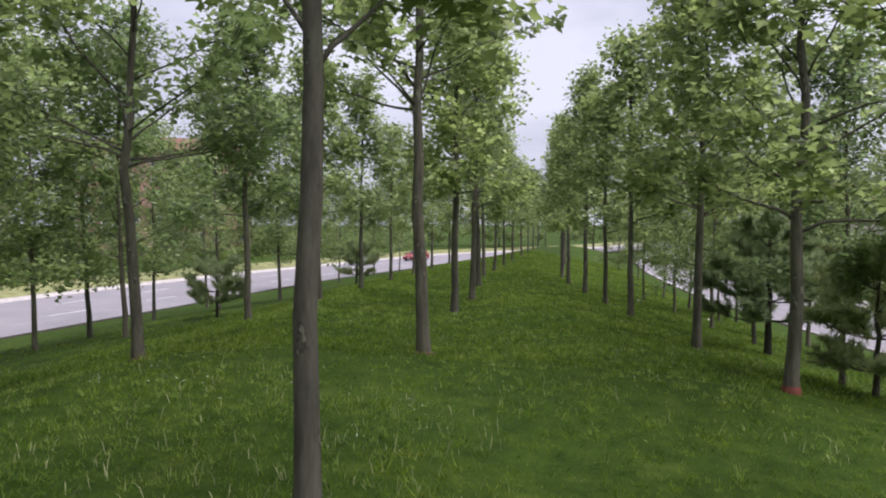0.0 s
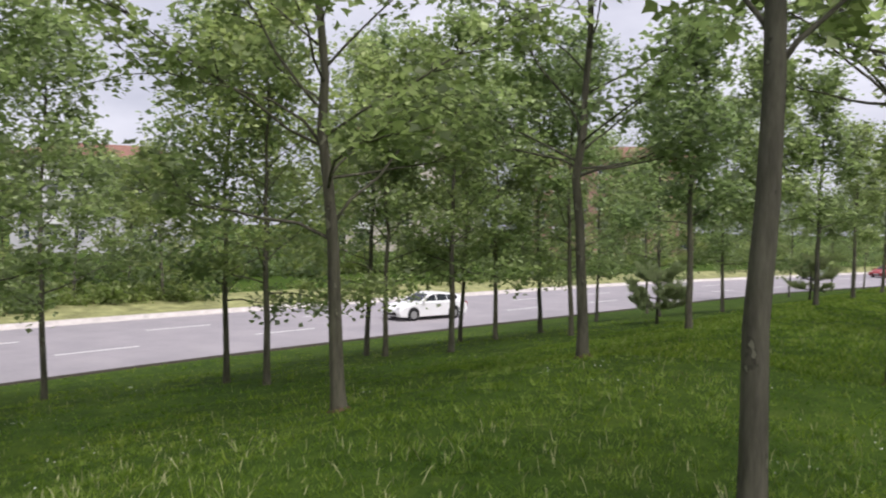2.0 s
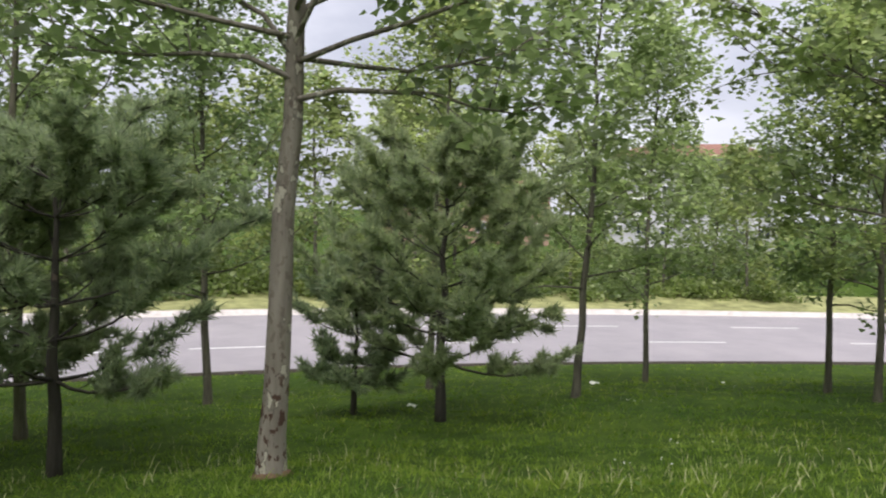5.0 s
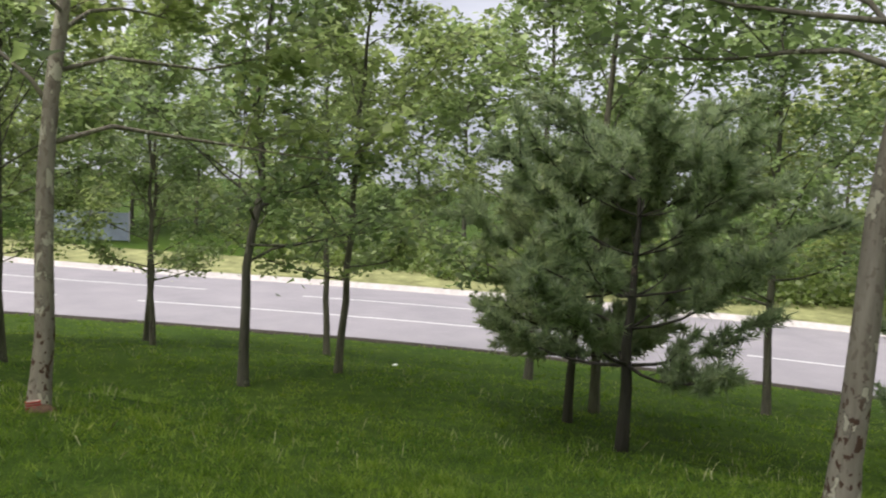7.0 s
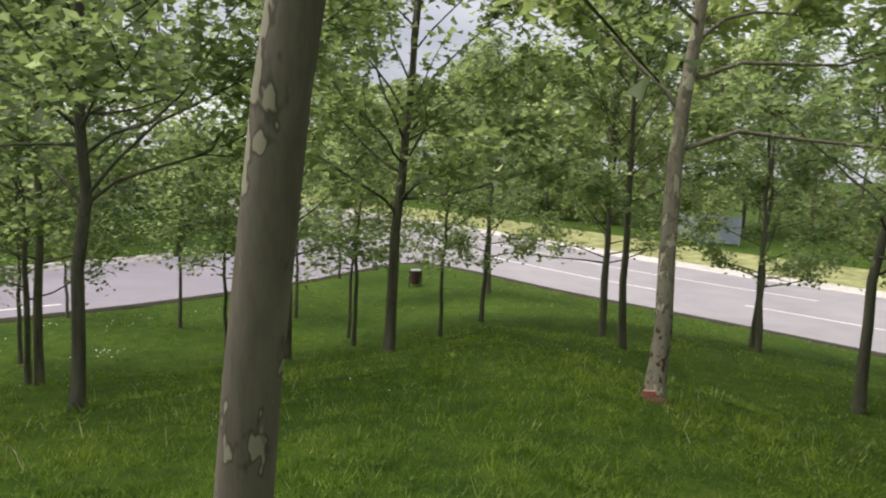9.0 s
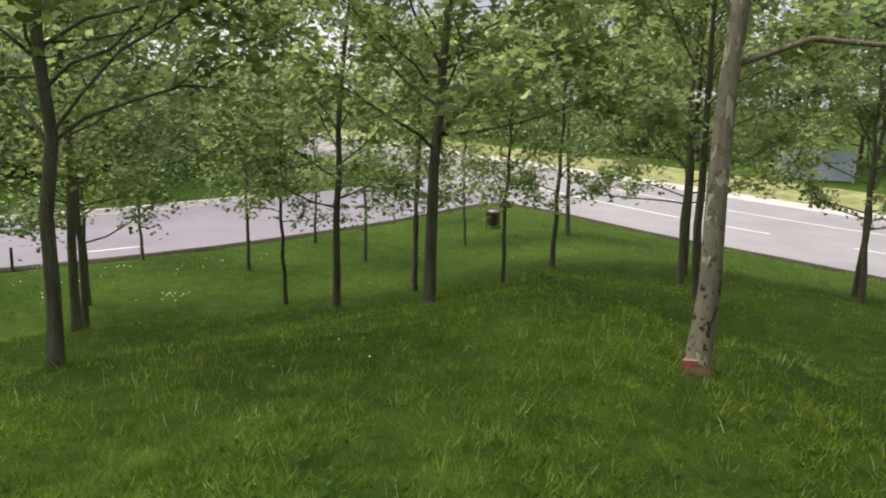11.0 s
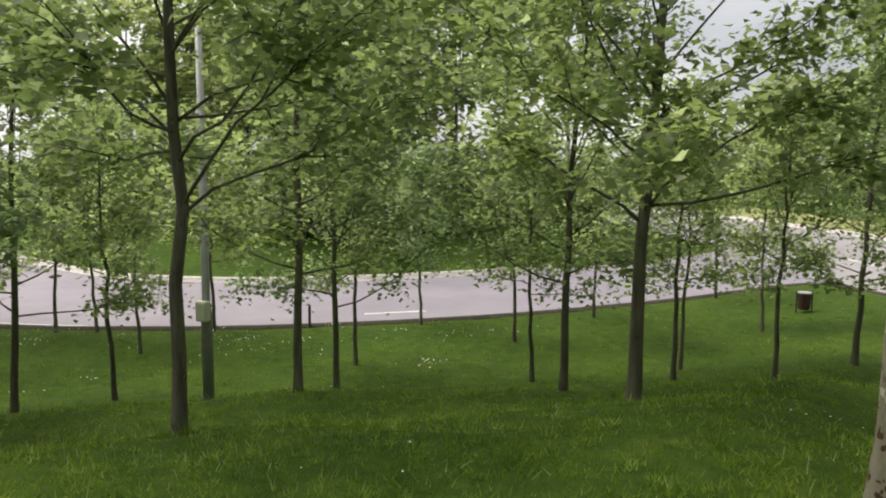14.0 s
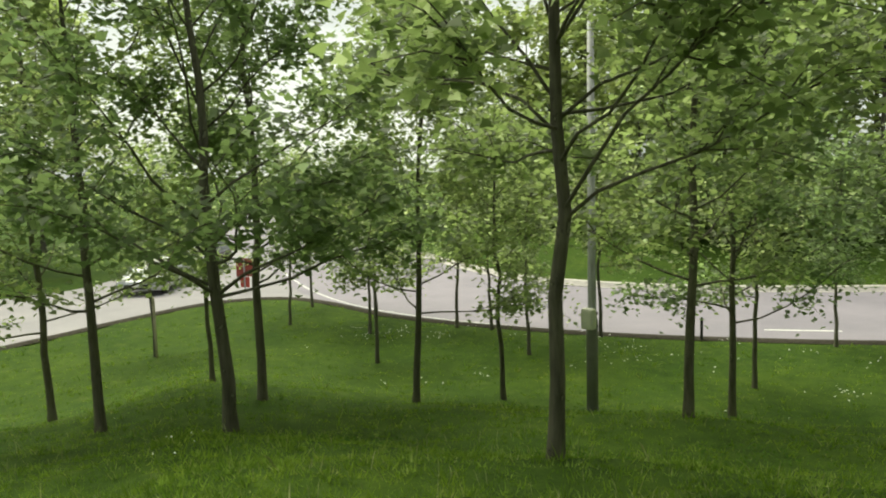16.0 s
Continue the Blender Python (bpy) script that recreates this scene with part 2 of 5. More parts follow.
def box(bm, lo, hi, bevel=0.0):
    r = bmesh.ops.create_cube(bm, size=1.0)
    for v in r["verts"]:
        v.co = Vector([lo[i] + (v.co[i] + 0.5) * (hi[i] - lo[i]) for i in range(3)])
    if bevel:
        es = list({e for v in r["verts"] for e in v.link_edges})
        bmesh.ops.bevel(bm, geom=es, offset=bevel, segments=2, affect="EDGES")
    return r["verts"]


def tube(bm, pts, radii, sides=8, cap=True):
    """A tapering tube along points."""
    pts = [Vector(p) for p in pts]
    rings = []
    ref = Vector((0.31, 0.95, 0.05))
    for i, p in enumerate(pts):
        d = (pts[min(i + 1, len(pts) - 1)] - pts[max(i - 1, 0)]).normalized()
        a = d.cross(ref)
        if a.length < 0.05:
            a = d.cross(Vector((1, 0, 0)))
        a.normalize()
        b = d.cross(a)
        rings.append([bm.verts.new(p + (a * math.cos(q) + b * math.sin(q)) * radii[i]) for q in [2 * math.pi * j / sides for j in range(sides)]])
    for r0, r1 in zip(rings, rings[1:]):
        for j in range(sides):
            bm.faces.new((r0[j], r0[(j + 1) % sides], r1[(j + 1) % sides], r1[j]))
    if cap:
        bm.faces.new(rings[-1])
        bm.faces.new(rings[0][::-1])


def mesh_from_arrays(name, verts, faces):
    """verts (n,3), faces (m,k) of one size k."""
    me = bpy.data.meshes.new(name)
    n, (m, k) = len(verts), faces.shape
    me.vertices.add(n)
    me.vertices.foreach_set("co", np.asarray(verts, dtype=np.float32).ravel())
    me.loops.add(m * k)
    me.loops.foreach_set("vertex_index", faces.astype(np.int32).ravel())
    me.polygons.add(m)
    me.polygons.foreach_set("loop_start", np.arange(0, m * k, k, dtype=np.int32))
    me.update(calc_edges=True)
    me.validate()
    return me


# ---------------------------------------------------------------- the island's outline and its relief
ROAD_Z = -2.95
RAMP_SIDE = [(-9.8, -32.7), (-8.3, -33.0), (-6.0, -30.8), (-3.5, -28.2), (1.5, -24.1), (6.6, -21.2), (10.6, -19.8), (14.5, -19.1), (18.6, -19.5), (20.8, -18.9)]
EAST_SIDE = [(21.7, -16.6), (21.0, -13.2), (19.9, -9.4), (15.6, 8.9), (11.8, 26.7), (10.4, 37.8), (9.3, 51.1), (9.3, 75.5), (11.1, 100.0), (13.3, 115.5)]
WEST_SIDE = [(2.2, 117.8), (-5.1, 108.9), (-14.0, 74.5), (-17.5, 58.9), (-19.8, 40.0), (-21.9, 20.0), (-22.3, 6.7), (-21.3, -2.2), (-19.2, -11.1), (-15.8, -19.5), (-12.9, -25.5), (-11.0, -30.6)]


def catmull(points, n=6, closed=True):
    p = np.array(points, float)
    m = len(p)
    out = []
    for i in range(m if closed else m - 1):
        if closed:
            a, b, c, d = p[(i - 1) % m], p[i], p[(i + 1) % m], p[(i + 2) % m]
        else:
            a, b, c, d = p[max(i - 1, 0)], p[i], p[i + 1], p[min(i + 2, m - 1)]
        for t in np.arange(n) / n:
            out.append(0.5 * (2 * b + (c - a) * t + (2 * a - 5 * b + 4 * c - d) * t * t + (3 * b - a - 3 * c + d) * t ** 3))
    if not closed:
        out.append(p[-1])
    return np.array(out)


OUTLINE = catmull(RAMP_SIDE + EAST_SIDE + WEST_SIDE)


def outline_distance(x, y):
    """Signed distance to the island's outline, positive inside; x and y are arrays."""
    x, y = np.asarray(x, float).ravel(), np.asarray(y, float).ravel()
    a, b = OUTLINE, np.roll(OUTLINE, -1, 0)
    best = np.full(len(x), 1e9)
    inside = np.zeros(len(x), bool)
    for (ax, ay), (bx, by) in zip(a, b):
        dx, dy = bx - ax, by - ay
        t = np.clip(((x - ax) * dx + (y - ay) * dy) / (dx * dx + dy * dy), 0, 1)
        best = np.minimum(best, (x - ax - t * dx) ** 2 + (y - ay - t * dy) ** 2)
        inside ^= ((ay > y) != (by > y)) & (x < dx * (y - ay) / (dy if abs(dy) > 1e-9 else 1e-9) + ax)
    return np.where(inside, 1, -1) * np.sqrt(best)


def smooth01(u):
    u = np.clip(u, 0, 1)
    return u * u * (3 - 2 * u)


# swells and hollows of the mound: centre, height, spread along x and y
SWELLS = [(-3.6, -6.0, 0.07, 1.0, 1.0), (-5.55, -0.63, 0.24, 1.2, 1.2), (1.9, -11.9, 0.22, 1.6, 1.3), (5.9, -8.0, -0.14, 1.6, 1.6), (4.4, -7.0, -0.10, 1.6, 1.6),
          (-5.9, -11.8, 0.32, 1.5, 1.0), (-4.9, -16.0, -0.14, 2.0, 1.6), (3.9, 10.6, 0.07, 1.2, 1.5), (-7.9, -8.0, 0.06, 1.2, 1.2)]


def height(x, y):
    x, y = np.asarray(x, float).ravel(), np.asarray(y, float).ravel()
    d = outline_distance(x, y)
    west = np.interp(d, [-0.5, 0, 3, 5.5, 7, 9.6, 11.4, 13, 15.6, 17, 18.5, 22], [-3.1, -2.88, -2.55, -2.2, -1.9, -1.46, -1.2, -1.0, -0.55, -0.18, -0.02, 0.06])
    north = np.interp(d, [-0.5, 0, 5, 10.3, 11.6, 13.5, 16.5, 20], [-3.1, -2.88, -1.85, -0.8, -0.58, -0.28, -0.08, 0.05])
    south = np.interp(d, [-0.5, 0, 4.5, 7, 8.2, 10.3, 11.6, 13.3, 14.9, 16.3, 18.5, 22], [-3.1, -2.88, -2.87, -2.68, -2.42, -1.87, -1.6, -1.17, -0.57, -0.26, -0.03, 0.06])
    wn = smooth01((x + 5) / 5) * smooth01((y - 2) / 8)
    ws = smooth01((x + 10) / 5) * smooth01((-y - 3) / 5)
    z = (west * (1 - wn) + north * wn) * (1 - ws) + south * ws
    lumps = 0.03 * np.sin(x * 1.9 + 0.7 * y) * np.sin(y * 1.3 - 0.4 * x) + 0.02 * np.sin(x * 4.1 - y * 2.3)
    for cx, cy, lift, sx, sy in SWELLS:
        z = z + lift * np.exp(-(((x - cx) / sx) ** 2 + ((y - cy) / sy) ** 2) / 2)
    return z + lumps * np.clip(d, 0, 1)


def ground_z(x, y):
    return float(height([x], [y])[0])


def steps(lo, hi, fine, far):
    out = list(np.arange(lo, hi + 1e-6, fine))
    s, v = fine, out[-1]
    while v < far:
        s *= 1.5
        v += s
        out.append(v)
    s, v = fine, out[0]
    while v > -far:
        s *= 1.5
        v -= s
        out.insert(0, v)
    return np.array(out)


def build_ground():
    gx, gy = steps(-24.0, 24.0, 0.6, 3000), steps(-36, 60, 0.6, 3000)
    xx, yy = np.meshgrid(gx, gy)
    zz = height(xx, yy).reshape(xx.shape)
    zz = np.where(outline_distance(xx, yy).reshape(xx.shape) < -0.6, -3.15, zz)
    verts = np.stack([xx, yy, zz], -1).reshape(-1, 3)
    nx, ny = len(gx), len(gy)
    i = (np.arange(ny - 1)[:, None] * nx + np.arange(nx - 1)[None]).ravel()
    faces = np.stack([i, i + 1, i + nx + 1, i + nx], 1)
    ob = part_mesh("ground", mesh_from_arrays("ground", verts, faces), M_GRASS, smooth=True)
    tagged(ob, "grassy mound of mown green turf rising above the roads", "lawn", kind="structure")


build_ground()


def offset_curve(points, dist):
    """Moves an open curve sideways, to its right when dist is positive."""
    p = np.array(points)
    t = np.gradient(p, axis=0)
    t /= np.linalg.norm(t, axis=1)[:, None]
    return p + np.stack([t[:, 1], -t[:, 0]], 1) * dist


def strip(name, left, right, z, material, label, category, wave=0.0, kind="structure", parent=None):
    n = len(left)
    verts = np.concatenate([np.c_[left, np.full(n, z)], np.c_[right, np.full(n, z)]])
    i = np.arange(n - 1)
    faces = np.stack([i, i + 1, i + 1 + n, i + n], 1)
    ob = part_mesh(name, mesh_from_arrays(name, verts, faces), material, parent)
    if parent is None:
        tagged(ob, label, category, kind=kind)
    return ob


# near edges run clockwise round the island, so the road lies to their right
west_edge = catmull([(44, 210), (24, 155), (6.5, 126)] + WEST_SIDE[1:] + [(-8.4, -40.0), (-4, -54), (3, -71), (15, -100)], 6, False)
ramp_edge = catmull([(-15.5, -44), (-12, -38), (-8.3, -33.0)] + RAMP_SIDE[2:-1] + [(23.5, -21.6), (30, -25), (44, -32), (78, -47)], 6, False)
east_edge = catmull([(33, -33), (26.5, -24.8), (22.7, -20)] + EAST_SIDE + [(20, 144), (33, 188)], 6, False)


def tidy(curve):
    """Drops the points of a curve that double back, and evens out the rest."""
    out = [curve[0]]
    way = curve[-1] - curve[0]
    for i in range(1, len(curve)):
        step = curve[i] - out[-1]
        if np.linalg.norm(step) > 0.5 and (len(out) < 2 or np.dot(step, out[-1] - out[-2]) > 0.4 * np.linalg.norm(step) * np.linalg.norm(out[-1] - out[-2])):
            out.append(curve[i])
    out = np.array(out)
    s = np.concatenate([[0], np.cumsum(np.linalg.norm(np.diff(out, axis=0), axis=1))])
    q = np.arange(0, s[-1], 2.0)
    c = np.c_[np.interp(q, s, out[:, 0]), np.interp(q, s, out[:, 1])]
    for _ in range(3):
        c[1:-1] = (c[:-2] + 2 * c[1:-1] + c[2:]) / 4
    return c


WEST_W, RAMP_W, EAST_W = 12.2, 8.1, 8.1
west_edge, ramp_edge, east_edge = tidy(west_edge), tidy(ramp_edge), tidy(east_edge)
west_far = tidy(offset_curve(west_edge, WEST_W))
ramp_far = tidy(offset_curve(ramp_edge, RAMP_W))
east_far = tidy(offset_curve(east_edge, EAST_W))

west_road = strip("road_west", west_edge, offset_curve(west_edge, WEST_W + 0.05), ROAD_Z, M_ASPHALT, "wide worn grey asphalt road with white lane lines", "road")
ramp_road = strip("road_ramp", ramp_edge, offset_curve(ramp_edge, RAMP_W + 0.05), ROAD_Z - 0.004, M_ASPHALT_PINK, "curving pale pinkish-grey asphalt slip road", "road")
east_road = strip("road_east", east_edge, offset_curve(east_edge, EAST_W + 0.05), ROAD_Z - 0.008, M_ASPHALT, "straight grey asphalt road beside the mound", "road")


apron_x = np.linspace(15.0, 30.0, 6)
strip("road_apron", np.c_[apron_x, np.full(6, -11.0)], np.c_[apron_x, np.full(6, -27.0)], ROAD_Z - 0.014, M_ASPHALT, "patch of grey asphalt where the two roads meet", "road")


def sweep(name, curve, profile, material, parent=None, label="", category=""):
    """Sweeps a cross-section of (offset to the right, z) along a curve."""
    rows = [np.c_[offset_curve(curve, o), np.full(len(curve), z)] for o, z in profile]
    n, k = len(curve), len(profile)
    verts = np.concatenate(rows)
    faces = np.concatenate([np.stack([i * n + np.arange(n - 1), i * n + np.arange(1, n), (i + 1) * n + np.arange(1, n), (i + 1) * n + np.arange(n - 1)], 1) for i in range(k - 1)])
    ob = part_mesh(name, mesh_from_arrays(name, verts, faces), material, parent)
    if parent is None:
        tagged(ob, label, category, kind="structure")
    return ob


# earth lip where the turf meets the asphalt, pale kerbs on the far sides, verges behind them
tip = np.array([21.4, -17.7])
ring = np.roll(OUTLINE, -int(np.argmin(np.hypot(*(OUTLINE - tip).T))), axis=0)
ring = np.concatenate([ring, ring[:1]])
sweep("earth_edge", ring, [(-0.24, -2.875), (-0.15, -2.82), (-0.01, -2.81), (0.07, -2.86), (0.10, -2.97)], M_KERB_DARK, label="dark ragged earth edge between turf and asphalt", category="edge")
KERB = [(-0.55, ROAD_Z + 0.006), (0.0, ROAD_Z + 0.012), (0.02, ROAD_Z + 0.15), (0.05, ROAD_Z + 0.165), (0.30, ROAD_Z + 0.165), (0.32, ROAD_Z + 0.05)]
sweep("kerb_west", west_far, KERB, M_KERB, label="pale sun-bleached concrete kerb along the road", category="kerb")
ramp_out = ramp_far[ramp_far[:, 0] > 1.0]
sweep("kerb_ramp", ramp_out, [(max(o, -0.2), z) for o, z in KERB], M_KERB, label="pale concrete kerb along the slip road", category="kerb")
east_out = east_far[east_far[:, 1] > -10]
sweep("kerb_east", east_out, KERB, M_KERB, label="pale concrete kerb along the straight road", category="kerb")
sweep("verge_west", west_far, [(0.31, -2.82), (1.2, -2.80), (3.0, -2.70), (5.2, -2.48)], M_EARTH, label="strip of dry trodden earth behind the kerb", category="verge")
sweep("lawn_west", west_far, [(5.1, -2.50), (7.0, -2.42), (14.0, -2.35), (60.0, -2.35)], M_GRASS, label="uneven green grass beyond the road", category="lawn")
sweep("lawn_ramp", ramp_out, [(0.31, -2.82), (3.0, -2.65), (6.0, -2.2), (9.0, -1.8)], M_GRASS, label="green grass bank beyond the slip road", category="lawn")


def build_back_lawn():
    """The grass behind the bank, inside the bend of the slip road."""
    rim = np.concatenate([offset_curve(ramp_out, 8.0), [(98, -66), (62, -150), (12, -112), (3, -77), (-1, -54)]])
    gx, gy = np.arange(-3.5, 98, 1.5), np.arange(-150, -22, 1.5)
    xx, yy = [v.ravel() for v in np.meshgrid(gx, gy)]
    inside = np.zeros(len(xx), bool)
    for (ax, ay), (bx, by) in zip(rim, np.roll(rim, -1, 0)):
        inside ^= ((ay > yy) != (by > yy)) & (xx < (bx - ax) * (yy - ay) / (by - ay + 1e-9) + ax)
    added = ~inside & (xx > -0.5 - 0.17 * np.minimum(yy + 54, 0)) & (xx < 30) & (yy < -34.5) & (yy > -78)
    inside |= added
    zz = -1.91 - 1.25 * added * np.clip((yy + 45) / 9, 0, 1)
    grid = inside.reshape(len(gy), len(gx))
    idx = np.arange(len(xx)).reshape(grid.shape)
    ok = grid[:-1, :-1] & grid[1:, :-1] & grid[:-1, 1:] & grid[1:, 1:]
    faces = np.stack([idx[:-1, :-1][ok], idx[:-1, 1:][ok], idx[1:, 1:][ok], idx[1:, :-1][ok]], 1)
    me = mesh_from_arrays("lawn_back", np.c_[xx, yy, zz], faces)
    tagged(part_mesh("lawn_back", me, M_GRASS), "green lawn under the trees beyond the slip road", "lawn", kind="structure")


build_back_lawn()
service = west_far[west_far[:, 1] > 30]
strip("road_service", offset_curve(service, 9.0), offset_curve(service, 13.0), -2.50, M_KERB, "pale concrete service road behind the grass verge", "road")
sweep("lawn_east", east_out, [(0.31, -2.82), (3.0, -2.75), (10.0, -2.45), (60.0, -2.35)], M_GRASS, label="green grass beyond the straight road", category="lawn")


# ---------------------------------------------------------------- lane lines
def arc(curve):
    return np.concatenate([[0], np.cumsum(np.linalg.norm(np.diff(curve, axis=0), axis=1))])


def line_piece(curve, s0, s1, width, parent, lift=0.005):
    s = arc(curve)
    q = np.linspace(s0, s1, max(3, int((s1 - s0) / 1.5)))
    c = np.c_[np.interp(q, s, curve[:, 0]), np.interp(q, s, curve[:, 1])]
    strip("lane_line", offset_curve(c, -width / 2), offset_curve(c, width / 2), ROAD_Z + lift, M_PAINT, "", "", parent=parent)


def station(curve, x, y):
    return arc(curve)[np.argmin(np.hypot(curve[:, 0] - x, curve[:, 1] - y))]


edge_line = offset_curve(west_edge, 0.45)
line_piece(edge_line, station(edge_line, -9, 92), station(edge_line, -11, -31), 0.13, west_road)
for off, phase in ((4.3, 0.0), (8.1, 3.5)):
    lane = offset_curve(west_edge, off)
    a, b, c = station(lane, -13, 94), station(lane, -26, -3), station(lane, -13, -44)
    s = a + phase
    while s < b:
        line_piece(lane, s, s + 3.0, 0.13, west_road)
        s += 8.0
    if off < 5:
        line_piece(lane, b + 3, b + 22, 0.13, west_road)
        line_piece(lane, b + 25, c, 0.13, west_road)
    else:
        line_piece(lane, b + 2, b + 18, 0.12, west_road)
        line_piece(lane, b + 22, c, 0.12, west_road)
ramp_line = offset_curve(ramp_edge, 0.45)
line_piece(ramp_line, station(ramp_line, -6.5, -32), station(ramp_line, 33, -27), 0.07, ramp_road, 0.003)
ramp_mid = offset_curve(ramp_edge, 1.6)
line_piece(ramp_mid, station(ramp_mid, 3.4, -25.5), station(ramp_mid, 6, -23.5), 0.12, ramp_road, 0.003)
east_line = offset_curve(east_edge, 0.45)
line_piece(east_line, station(east_line, 21, -13), station(east_line, 9.3, 78), 0.12, east_road, -0.001)


# ---------------------------------------------------------------- plane trees
def leaf_mesh(name, rng, spots, size, droop=0.25, simple=False, tilt=0.7):
    """Many small leaves, each with lobes and a fold along its rib, at the given spots."""
    n = len(spots)
    ang = rng.uniform(0, 2 * np.pi, n)
    axis = np.stack([np.cos(ang), np.sin(ang), rng.normal(-droop, 0.35, n)], 1)
    axis /= np.linalg.norm(axis, axis=1)[:, None]
    up = np.stack([rng.normal(0, tilt, n), rng.normal(0, tilt, n), np.ones(n)], 1)
    side = np.cross(axis, up)
    side /= np.linalg.norm(side, axis=1)[:, None]
    nor = np.cross(side, axis)
    s = size * rng.uniform(0.6, 1.25, n)
    if simple:
        shape = [(0, 0, 0), (-0.5, 0.48, 0.14), (0, 1.0, -0.06), (0.5, 0.48, 0.14)]
        tri = [(0, 2, 1), (0, 3, 2)]
    else:
        shape = [(0, 0, 0), (-0.62, 0.40, 0.14), (-0.27, 0.62, 0.04), (0, 1.05, -0.08), (0.27, 0.62, 0.04), (0.62, 0.40, 0.14)]
        tri = [(0, 2, 1), (0, 3, 2), (0, 4, 3), (0, 5, 4)]
    k = len(shape)
    verts = np.stack([spots + s[:, None] * (u * side + v * axis + w * nor) for u, v, w in shape], 1).reshape(-1, 3)
    faces = (np.arange(n)[:, None, None] * k + np.array(tri)[None]).reshape(-1, 3)
    return mesh_from_arrays(name, verts, faces)


def grow(rng, leader, radius, clear, crown_r, limbs_n=15, set_limbs=(), twigs_n=7, inner=0.28):
    """Branches of a tree: lists of (points, radii), and the spots for its leaves. leader: points from the foot to the top."""
    leader = np.array(leader, float)
    h = leader[:, 2]
    top = h[-1]
    at = lambda z: np.array([np.interp(z, h, leader[:, i]) for i in range(3)])
    thick = lambda z: radius * (1 - 0.9 * max(z, 0) / top) + 0.006
    branches, spots, weights = [], [], []
    zs = np.unique(np.concatenate([[-0.15, 0.0, 0.08, 0.3], np.linspace(0.6, top, 12)]))
    wob = rng.normal(0, 0.012, (len(zs), 2)) * np.clip(zs, 0, 2)[:, None]
    branches.append(([at(z) + np.array([wob[i, 0], wob[i, 1], z - at(z)[2]]) for i, z in enumerate(zs)], [thick(z) * (1.28 if z <= 0 else 1.18 if z < 0.1 else 1.04 if z < 0.4 else 1) for z in zs]))
    todo = [(z, a, e, l, 0.36) for z, a, e, l in set_limbs]
    az = rng.uniform(0, 6.28)
    for i in range(limbs_n):
        u = (i + rng.uniform(-0.3, 0.3)) / limbs_n
        u = min(max(u, 0.02), 0.97)
        z = clear + u * (top - clear)
        az += 2.4 + rng.uniform(-0.5, 0.5)
        shape = (0.92 + 0.35 * u) * (1 - u) ** 0.7 + 0.13
        todo.append((z, az, rng.uniform(0.45, 0.95) * min(1.0, 0.12 + 3.0 * u) + 0.25 * u, crown_r * shape * rng.uniform(0.95, 1.3), 0.34))
    for z, a, e, length, share in todo:
        p = at(z)
        kink = 0.3 if share > 0.35 else 0.0
        d = np.array([math.cos(a) * math.cos(e), math.sin(a) * math.cos(e), math.sin(e)])
        pts, nseg = [p], 6
        for j in range(nseg):
            if kink and j < 2:
                d = d + np.array([0, 0, kink if j == 0 else -kink])
            d = d + np.array([rng.normal(0, 0.15), rng.normal(0, 0.15), rng.normal(0.04, 0.11)])
            d /= np.linalg.norm(d)
            pts.append(pts[-1] + d * length / nseg)
        r0 = max(thick(z) * share, 0.011)
        branches.append((pts, [r0 * (1 - 0.82 * j / nseg) for j in range(nseg + 1)]))
        pts = np.array(pts)
        for j in range(twigs_n):
            f = rng.uniform(inner, 1.0) * nseg
            q = pts[int(f)] + (pts[min(int(f) + 1, nseg)] - pts[int(f)]) * (f - int(f))
            a2, e2 = a + rng.normal(0, 0.9), rng.normal(0.35, 0.4)
            tl = rng.uniform(0.35, 0.8) * (0.5 + 0.28 * crown_r)
            dd = np.array([math.cos(a2) * math.cos(e2), math.sin(a2) * math.cos(e2), math.sin(e2)])
            mid = q + dd * tl * 0.5 + np.array([0, 0, 0.04])
            end = q + dd * tl + np.array([0, 0, -0.03])
            branches.append(([q, mid, end], [0.009, 0.006, 0.003]))
            spots += [(q, mid), (mid, end), (mid, end)]
        spots += [(pts[-3], pts[-2]), (pts[-2], pts[-1])]
    spots += [(at(top * 0.93), at(top)), (at(top * 0.88), at(top * 0.95))]
    return branches, np.array(spots)


def scatter(rng, segs, count, spread):
    i = rng.integers(0, len(segs), count)
    f = rng.uniform(0, 1, (count, 1))
    return segs[i, 0] * (1 - f) + segs[i, 1] * f + rng.normal(0, spread, (count, 3)) * np.array([1, 1, 0.75])


